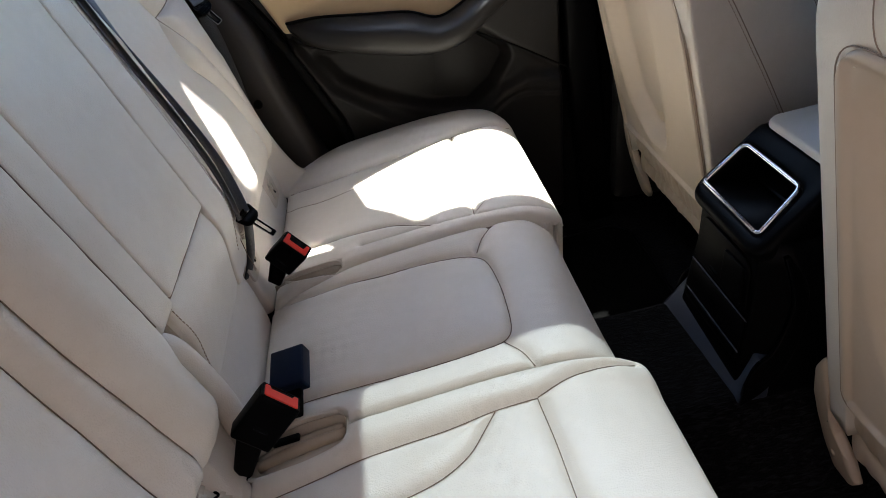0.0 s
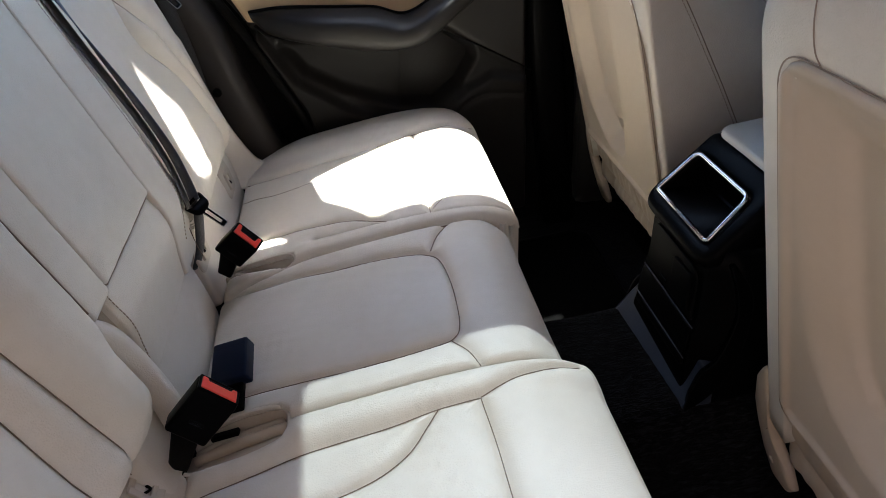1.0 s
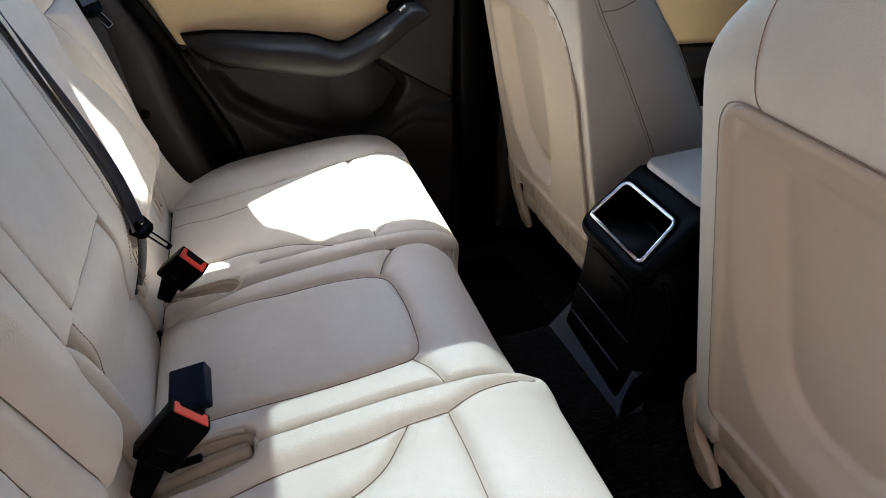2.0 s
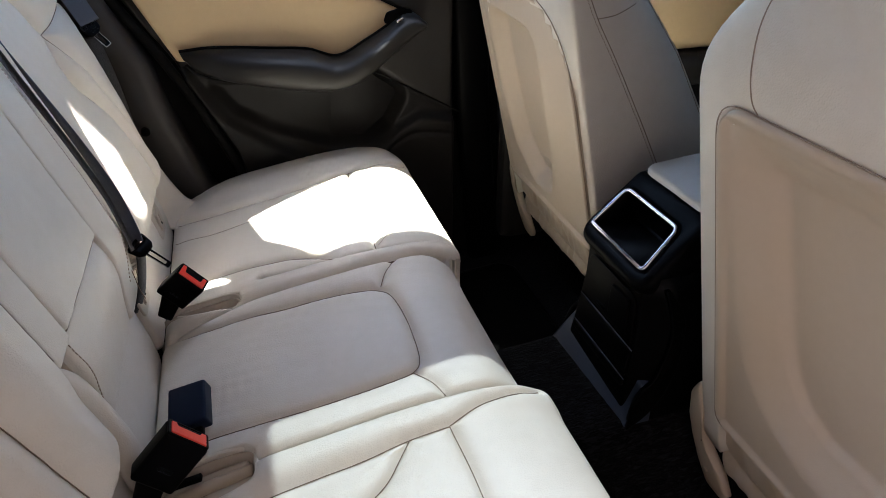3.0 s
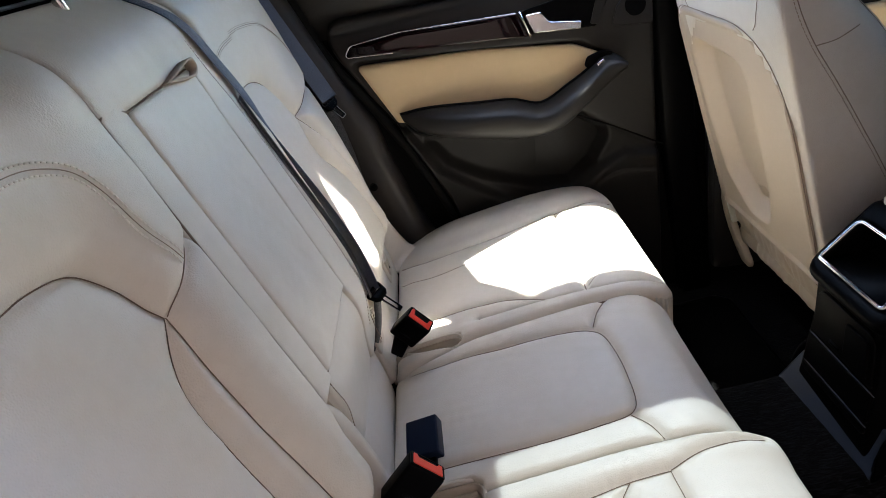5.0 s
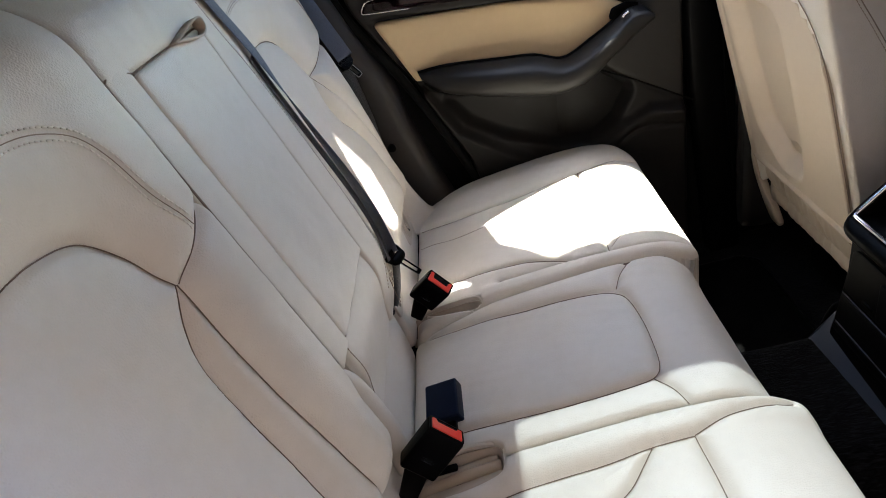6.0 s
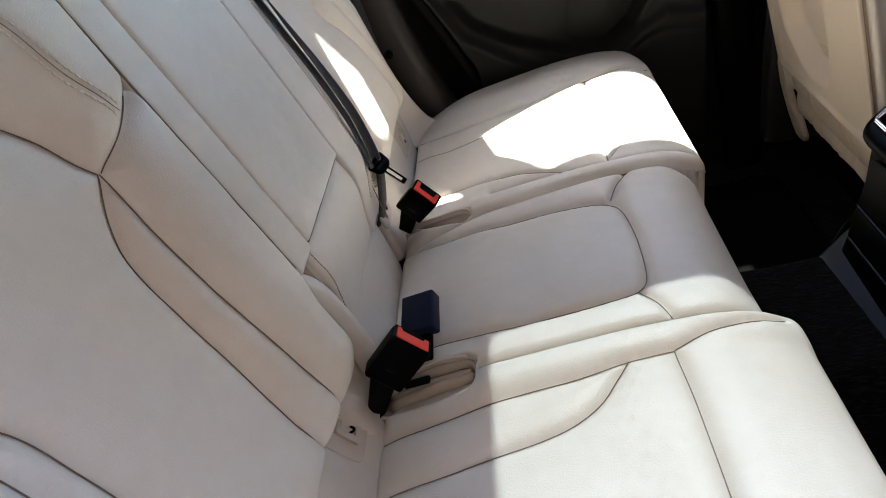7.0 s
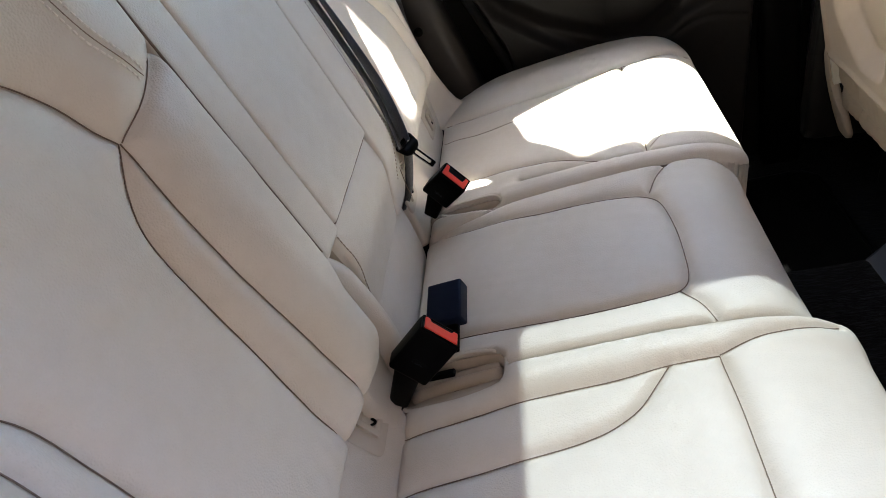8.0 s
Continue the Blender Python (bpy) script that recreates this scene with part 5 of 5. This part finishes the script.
def make_front_seat(x0, c, half, shell, proud, shell_corner, label):
    seat = thing("front_seat", label, "car seat", (x0 + 0.25, c, 0.05), group="front seats")
    place = front_place(x0, c)
    inner = 1 if c < 0 else -1                 # side towards the car's middle

    def width(v):
        return half * (1 - 0.50 * smooth(v, 0.02, 0.24) ** 1.6)

    def thick(v):
        return np.interp(v, [-0.60, -0.30, -0.115, 0.0, 0.07, 0.22], [0.31, 0.28, 0.215, 0.158, 0.115, 0.065])

    def rear(v):
        return 0.006 - 0.055 * smooth(v, 0.02, 0.24) ** 1.5

    def skin(v, ca, sa, lift=0.0):
        """A point of the upholstery round the back: rear face rounded at its edges, sides nearly flat."""
        if sa > 0:
            px, h = width(v) * np.sign(ca) * abs(ca) ** 0.42, rear(v) + 0.020 * abs(sa) ** 0.40 - 0.012
            rc = max(shell_corner)
            over = max(0.0, abs(px) - (shell - rc))
            if abs(px) < shell - 0.012 and v < 0.022 - rc + math.sqrt(max(0.0, rc * rc - over * over)):
                h -= 0.060                     # the hard shell is let in here
        else:
            px, h = width(v) * np.sign(ca) * abs(ca) ** 0.25, rear(v) - 0.012 - thick(v) * abs(sa) ** 0.7
        return place(px + np.sign(px) * lift, v, h)

    vs = np.concatenate([np.linspace(-0.53, 0.02, 26), np.linspace(0.035, 0.22, 14)])
    m = 96
    verts = [skin(v, math.cos(math.tau * k / m), math.sin(math.tau * k / m)) for v in vs for k in range(m)]
    n = len(vs)
    faces = [(i * m + j, i * m + (j + 1) % m, (i + 1) * m + (j + 1) % m, (i + 1) * m + j) for i in range(n - 1) for j in range(m)]
    faces += [tuple(range(m)), tuple((n - 1) * m + j for j in range(m))]
    body = from_arrays("seat_back", verts, faces, LEATHER, seat, fix=True)
    # hard back shell with a shallow knee recess
    side = [(0.136, -0.022), (0.127, -0.106), (0.108, -0.24), (0.096, -0.285), (0.074, -0.318), (0.034, -0.338)]
    rec = [(-u, v) for u, v in side[::-1]] + side

    if c > 0:
        rec = [(-0.030, -0.070), (0.150, -0.060), (0.143, -0.21), (0.118, -0.33), (0.055, -0.385), (-0.005, -0.380), (-0.025, -0.30)]

    def relief(u, v):
        d = inside(u, v, rounded(rec, 0.012, 5))
        if c > 0:
            rim = inside(u, v, [(-shell, -0.462), (shell, -0.462), (shell, 0.042), (-shell, 0.042)])
            return -0.005 * smooth(rim, 0.008, 0.022) - 0.032 * smooth(d, -0.042, 0.0)
        rim = inside(u, v, [(-shell, -0.462), (shell, -0.462), (shell, 0.042), (-shell, 0.042)])
        soft = smooth(v, -0.30, -0.22)
        return -0.005 * smooth(rim, 0.008, 0.022) - 0.022 * smooth(d, -0.062, 0.004) * smooth(rim, 0.004, 0.04) - 0.008 * (soft * smooth(d, -0.015, 0.010) + (1 - soft) * smooth(d, -0.008, 0.007))

    r1, r2 = shell_corner
    corners = (0.03, 0.03, r1, r2) if inner > 0 else (0.03, 0.03, r2, r1)
    p = Pad(place, (-shell, shell), (-0.462, 0.042), lambda u, v: proud + 0 * u, [], corners, edge=0.006, depth=0.030, puff=0, res=0.0026, wave=0.0002, relief=relief)
    p.build("back_shell", TRIM, seat, "smooth beige hard back shell", flip=True)
    w = shell + 0.0012
    gap = rounded([(-w, -0.462), (w, -0.462), (w, 0.0435), (-w, 0.0435)], [0.02, 0.02, corners[2], corners[3]], 10)
    tube("shell_gap", [place(*q, 0.0145) for q in even(gap[8:] + gap[:2], 0.006)], 0.0008, SEAM_SOFT, seat, n=6)
    # seams over the shoulder
    for s in (-1, 1):
        line = curve([(s * 0.144, 0.042), (s * 0.156, 0.056), (s * 0.164, 0.090), (s * 0.166, 0.140), (s * 0.140, 0.21)], 8)
        pts = []
        for a, b in line:
            ca = min(0.999, (abs(a) / width(b)) ** (1 / 0.42))
            pts.append(place(a, b, rear(b) + 0.020 * math.sqrt(1 - ca * ca) ** 0.40 - 0.012 + 0.0002))
        tube("seam", pts, 0.0008, SEAM_SOFT, body, n=5)
    # side seams: one down the flank, one across it

    def flank(v, off, lift=0.0003):
        sa = -min(0.98, (off / thick(v)) ** (1 / 0.7))
        return skin(v, inner * math.sqrt(1 - sa * sa), sa, lift)

    tube("seam", [flank(v, o) for v, o in curve([(0.12, 0.010), (0.07, 0.016), (0.01, 0.030), (-0.05, 0.050), (-0.10, 0.066), (-0.16, 0.084), (-0.22, 0.102), (-0.34, 0.135)], 8)], 0.0009, SEAM_SOFT, body, n=5)
    tube("seam", [flank(v, o) for v, o in curve([(0.012, 0.029), (0.008, 0.06), (0.010, 0.085), (0.012, 0.105)], 6)], 0.0008, SEAM_SOFT, body, n=5)
    verts, faces = [], []
    row = even(curve([(0.12, 0.004), (0.07, 0.010), (0.01, 0.024), (-0.05, 0.044), (-0.10, 0.060), (-0.16, 0.078), (-0.22, 0.096), (-0.34, 0.129)]), 0.0065)
    for a, b in zip(row[:-1], row[1:]):
        g, f = sweep([flank(*a, 0.0004), flank(*(a * .65 + b * .35), 0.0008), flank(*(a * .35 + b * .65), 0.0004)], circle(0.0007, 5))
        faces += [tuple(i + len(verts) for i in q) for q in f]
        verts += g
    st = from_arrays("stitching", verts, faces, STITCH_DIM, body, fix=True)
    st["kind"] = "stuff"
    edge = [flank(v, thick(v) * 0.965, 0.001) for v in np.linspace(-0.42, 0.14, 40)]
    tube("piping", edge, 0.0022, LEATHER, body, n=8)
    tube("piping_seam", [flank(v, thick(v) * 0.93, 0.0004) for v in np.linspace(-0.42, 0.14, 40)], 0.0008, SEAM_SOFT, body, n=5)
    # cushion and the plinth on the floor
    p = Pad(lambda u, v, h: (u, v, h), (x0 + 0.22, x0 + 0.70), (c - 0.25, c + 0.25), lambda u, v: 0.36 + 0.10 * (u - x0 - 0.1) + 0.02 * smooth(np.abs(v - c), 0.12, 0.2), [], (0.05,) * 4, edge=0.03, depth=0.13,
            puff=0.01, res=0.015)
    p.build("seat_cushion", LEATHER, seat)
    box("plinth", (0.40, 0.34, 0.18), pose(x0 + 0.42, c, 0.125), BLACK, seat, bevel=0.01)
    tuck = lambda u, v: 0.006 * np.exp(-((u + 0.12 * inner + 0.25 * (v + 0.53)) / 0.006) ** 2) + 0.005 * np.exp(-((u - 0.06 * inner - 0.4 * (v + 0.55)) / 0.005) ** 2)
    p = Pad(place, (-0.222, 0.222), (-0.600, -0.430), lambda u, v: -0.004 + 0 * u, [[(-0.21, -0.545), (-0.05, -0.552), (0.08, -0.549), (0.21, -0.541)]], (0.03,) * 4, edge=0.02, depth=0.05, puff=0.007, groove=0.006,
            res=0.005, seed=91, relief=lambda u, v: 0.003 * sines(u, v * 0.5, 93, 0.03) - tuck(u, v))
    p.build("gathered_skirt", TRIM, seat, "creased beige vinyl skirt", flip=True)
    # curved plastic hinge covers at the lower corners
    cov = [(0.222, -0.425), (0.246, -0.47), (0.253, -0.52), (0.246, -0.567), (0.230, -0.62), (0.206, -0.663), (0.172, -0.662), (0.158, -0.64), (0.172, -0.60), (0.200, -0.570), (0.214, -0.53), (0.212, -0.48)]
    for s in (-1, 1):
        out = [(s * (q[0] - 0.222 + half), q[1]) for q in cov]
        cover = dome("recliner_cover", rounded(out, 0.012, 4), lambda u, v, h: place(u, v, h), 0.016, TRIM, seat, "beige plastic hinge cover", foot=-0.004)
        tube("screw", [place(s * (half - 0.018), -0.615, 0.008), place(s * (half - 0.018), -0.615, 0.0135)], 0.006, TRIM, cover, n=12)
    # headrest
    for y in (-0.07, 0.07):
        tube("post", [place(y, 0.20, -0.08), place(y, 0.32, -0.08)], 0.006, CHROME, seat, n=10)
    box("headrest", (0.10, 0.26, 0.17), Matrix.Translation(place(0, 0.36, -0.08)) @ pose(0, 0, 0, 0, -13, 0), LEATHER, seat, bevel=0.035, segments=5)
    return seat


# ---------------------------------------------------------------- centre console
def make_console():
    con = thing("centre_console", "black centre console with a chrome rimmed storage tray and vents", "console", (0.80, 0.0, 0.22))
    o, ex, ez = np.array((0.750, 0.0, 0.498)), np.array((0.707, 0, 0.707)), np.array((-0.707, 0, 0.707))

    def top(u, v, h):
        q = o + ex * u + ez * h
        return Vector((q[0], v + 0.003, q[2]))

    # hollow tray head
    head = rounded([(-0.032, -0.105), (0.125, -0.100), (0.125, 0.100), (-0.032, 0.105)], [0.036, 0.02, 0.02, 0.036], 8)
    mouth = rounded([(-0.001, -0.076), (0.081, -0.065), (0.081, 0.083), (-0.001, 0.086)], [0.008, 0.014, 0.016, 0.006], 6)
    plate("tray_head", head, lambda u, v, h: top(u, v, -0.052 + h), 0.050, BLACK, con, holes=[mouth], bevel=0.010, flat=False)
    inner_wall = rounded([(-0.003, -0.078), (0.083, -0.067), (0.083, 0.085), (-0.003, 0.088)], 0.012, 6)
    plate("tray_floor", inner_wall, lambda u, v, h: top(u, v, -0.062 + h), 0.004, BLACK, con)
    plate("tray_wall", rounded([(-0.007, -0.082), (0.087, -0.071), (0.087, 0.089), (-0.007, 0.092)], 0.014, 6), lambda u, v, h: top(u, v, -0.062 + h), 0.02, BLACK, con, holes=[inner_wall])
    rim = [top(u, v, 0.0) for u, v in mouth + mouth[:1]]
    tube("chrome_rim", [tuple(q) for q in rim], 0.0036, CHROME, con, "bright chrome rim", n=8)
    # saddle between tray and armrest
    pts = [(0.832, 0.584), (0.85, 0.598), (0.875, 0.603), (0.93, 0.592), (1.2, 0.56)]
    line = curve(pts, 8)
    verts, sec = [], [(-0.112, -0.12), (-0.110, -0.03), (-0.098, -0.008), (-0.07, 0.0), (0.07, 0.0), (0.098, -0.008), (0.110, -0.03), (0.112, -0.12)]
    for x, z in line:
        verts += [(x, y + 0.003, z + d - 0.012) for y, d in sec]
    m = len(sec)
    faces = [(i * m + j, i * m + (j + 1) % m, (i + 1) * m + (j + 1) % m, (i + 1) * m + j) for i in range(len(line) - 1) for j in range(m)]
    faces += [tuple(range(m)), tuple((len(line) - 1) * m + j for j in range(m))]
    from_arrays("saddle", verts, faces, BLACK, con, fix=True)
    # body: a narrow rear face, slanting facets and flat sides
    levels = [(0.495, 0.749, 0.084, 0.108, 0.030), (0.46, 0.746, 0.086, 0.114, 0.045), (0.40, 0.747, 0.089, 0.119, 0.056), (0.34, 0.742, 0.092, 0.122, 0.062), (0.30, 0.738, 0.095, 0.124, 0.062), (0.26, 0.735, 0.100, 0.126, 0.05), (0.20, 0.732, 0.104, 0.128, 0.04)]
    bm = bmesh.new()
    rings = []
    for z, x, w, wide, dx in levels:
        plan = rounded([(x, -w), (x, w), (x + dx, wide), (1.25, wide), (1.25, -wide), (x + dx, -wide)], [0.008, 0.008, 0.02, 0.01, 0.01, 0.02], 4)
        rings.append([bm.verts.new((px, py - 0.004, z)) for px, py in plan])
    for ra, rb in zip(rings[:-1], rings[1:]):
        for i in range(len(ra)):
            bm.faces.new((ra[i], ra[(i + 1) % len(ra)], rb[(i + 1) % len(ra)], rb[i]))
    bm.faces.new(rings[0])
    bm.faces.new(rings[-1][::-1])
    part("body", bm, BLACK, con)
    # slate foot: a sloping apron with side cheeks
    prof = [(0.710, 0.205), (0.712, 0.222), (0.722, 0.235), (0.748, 0.296), (0.754, 0.306), (0.775, 0.306), (0.775, 0.205)]
    wide = [0.127, 0.128, 0.127, 0.107, 0.104, 0.104, 0.127]
    bm = bmesh.new()
    lo = [bm.verts.new((x + dx, -w - dy, z)) for (x, z), w, dx, dy in zip(prof, wide, (0.012, 0.012, 0.008, 0.004, 0, 0, 0), (0.002, 0.002, 0.002, 0.022, 0.024, 0.024, 0.004))]
    hi = [bm.verts.new((x, w, z)) for (x, z), w in zip(prof, wide)]
    k = len(prof)
    for i in range(k):
        bm.faces.new((lo[i], lo[(i + 1) % k], hi[(i + 1) % k], hi[i]))
    bm.faces.new(lo[::-1])
    bm.faces.new(hi)
    bmesh.ops.bevel(bm, geom=bm.edges[:], offset=0.003, segments=2, affect="EDGES", profile=0.5)
    part("foot", bm, SATIN, con, "slate grey sloping foot")
    # the foot's edge sweeps up along both sides
    side_y = lambda z: float(np.interp(z, [q[0] for q in levels[::-1]], [q[3] for q in levels[::-1]]))
    outer = curve([(0.730, 0.222), (0.772, 0.256), (0.803, 0.320), (0.811, 0.392), (0.804, 0.437), (0.775, 0.482)], 6)
    inner = curve([(0.768, 0.480), (0.786, 0.422), (0.787, 0.377), (0.770, 0.320), (0.748, 0.298), (0.735, 0.262)], 6)
    for s in (-1, 1):
        plate("side_sweep", [tuple(q) for q in outer] + [tuple(q) for q in inner], lambda u, v, h: (u, -0.004 + s * (side_y(v) - 0.006 + h), v), 0.008, BLACK, con, bevel=0.0015, flat=False)
    rear_x = lambda z: float(np.interp(z, [q[0] for q in levels[::-1]], [q[1] for q in levels[::-1]]))
    face = lambda u, v, h: (rear_x(v) - h, u - 0.004, v)
    vent = plate("vent_panel", rounded([(-0.082, 0.366), (0.080, 0.366), (0.074, 0.452), (-0.074, 0.452)], [0.006, 0.006, 0.022, 0.022]), face, 0.004, BLACK, con, bevel=0.002, flat=False)
    plate("vent_knob", rounded([(-0.070, 0.376), (-0.012, 0.376), (-0.010, 0.438), (-0.066, 0.440)], 0.005), lambda u, v, h: face(u, v, h + 0.004), 0.005, BLACK, vent, bevel=0.0015)
    box("vent_slider", (0.005, 0.026, 0.006), pose(rear_x(0.385) - 0.006, 0.010, 0.379), BLACK, vent, bevel=0.002)
    for z0, z1 in ((0.308, 0.359), (0.286, 0.301)):
        plate("blank_panel", rounded([(-0.090, z0), (0.086, z0), (0.084, z1), (-0.088, z1)], 0.005), face, 0.005, BLACK, con, bevel=0.002, flat=False)
    for z in (0.3625, 0.3045):
        tube("trim_line", [face(y, z, 0.005) for y in np.linspace(-0.094, 0.082, 8)], 0.0010, SATIN, con, n=6)
    # armrest lid
    lid = thing("console_armrest", "cream leather centre armrest lid", "armrest", (0.95, 0.0, 0.60))
    p = Pad(lambda u, v, h: (u, v, h + 0.10 * (u - 0.83)), (0.830, 1.16), (-0.085, 0.085), lambda u, v: 0.594 + 0 * u, [], (0.02,) * 4, edge=0.004, depth=0.006, puff=0.004, res=0.008)
    p.build("lid", LEATHER, lid)


make_shell()
make_floor()
make_rear_door()
make_front_door()
rear_seat = make_bench()
make_pillars(rear_seat)
make_backrests(rear_seat)
make_buckles()
make_belts()
make_front_seat(0.700, -0.450, 0.254, 0.207, 0.018, (0.045, 0.045), "cream leather front seat with a hard beige back shell")
make_front_seat(0.745, 0.440, 0.240, 0.222, 0.018, (0.19, 0.06), "cream leather front seat with beige shell, lit from the window")
make_console()
make_mat(0.46, 0.86, 0.26, 0.68, "black textile floor mat in the far footwell")
make_mat(0.46, 0.86, -0.68, -0.26, "black textile floor mat in the near footwell")
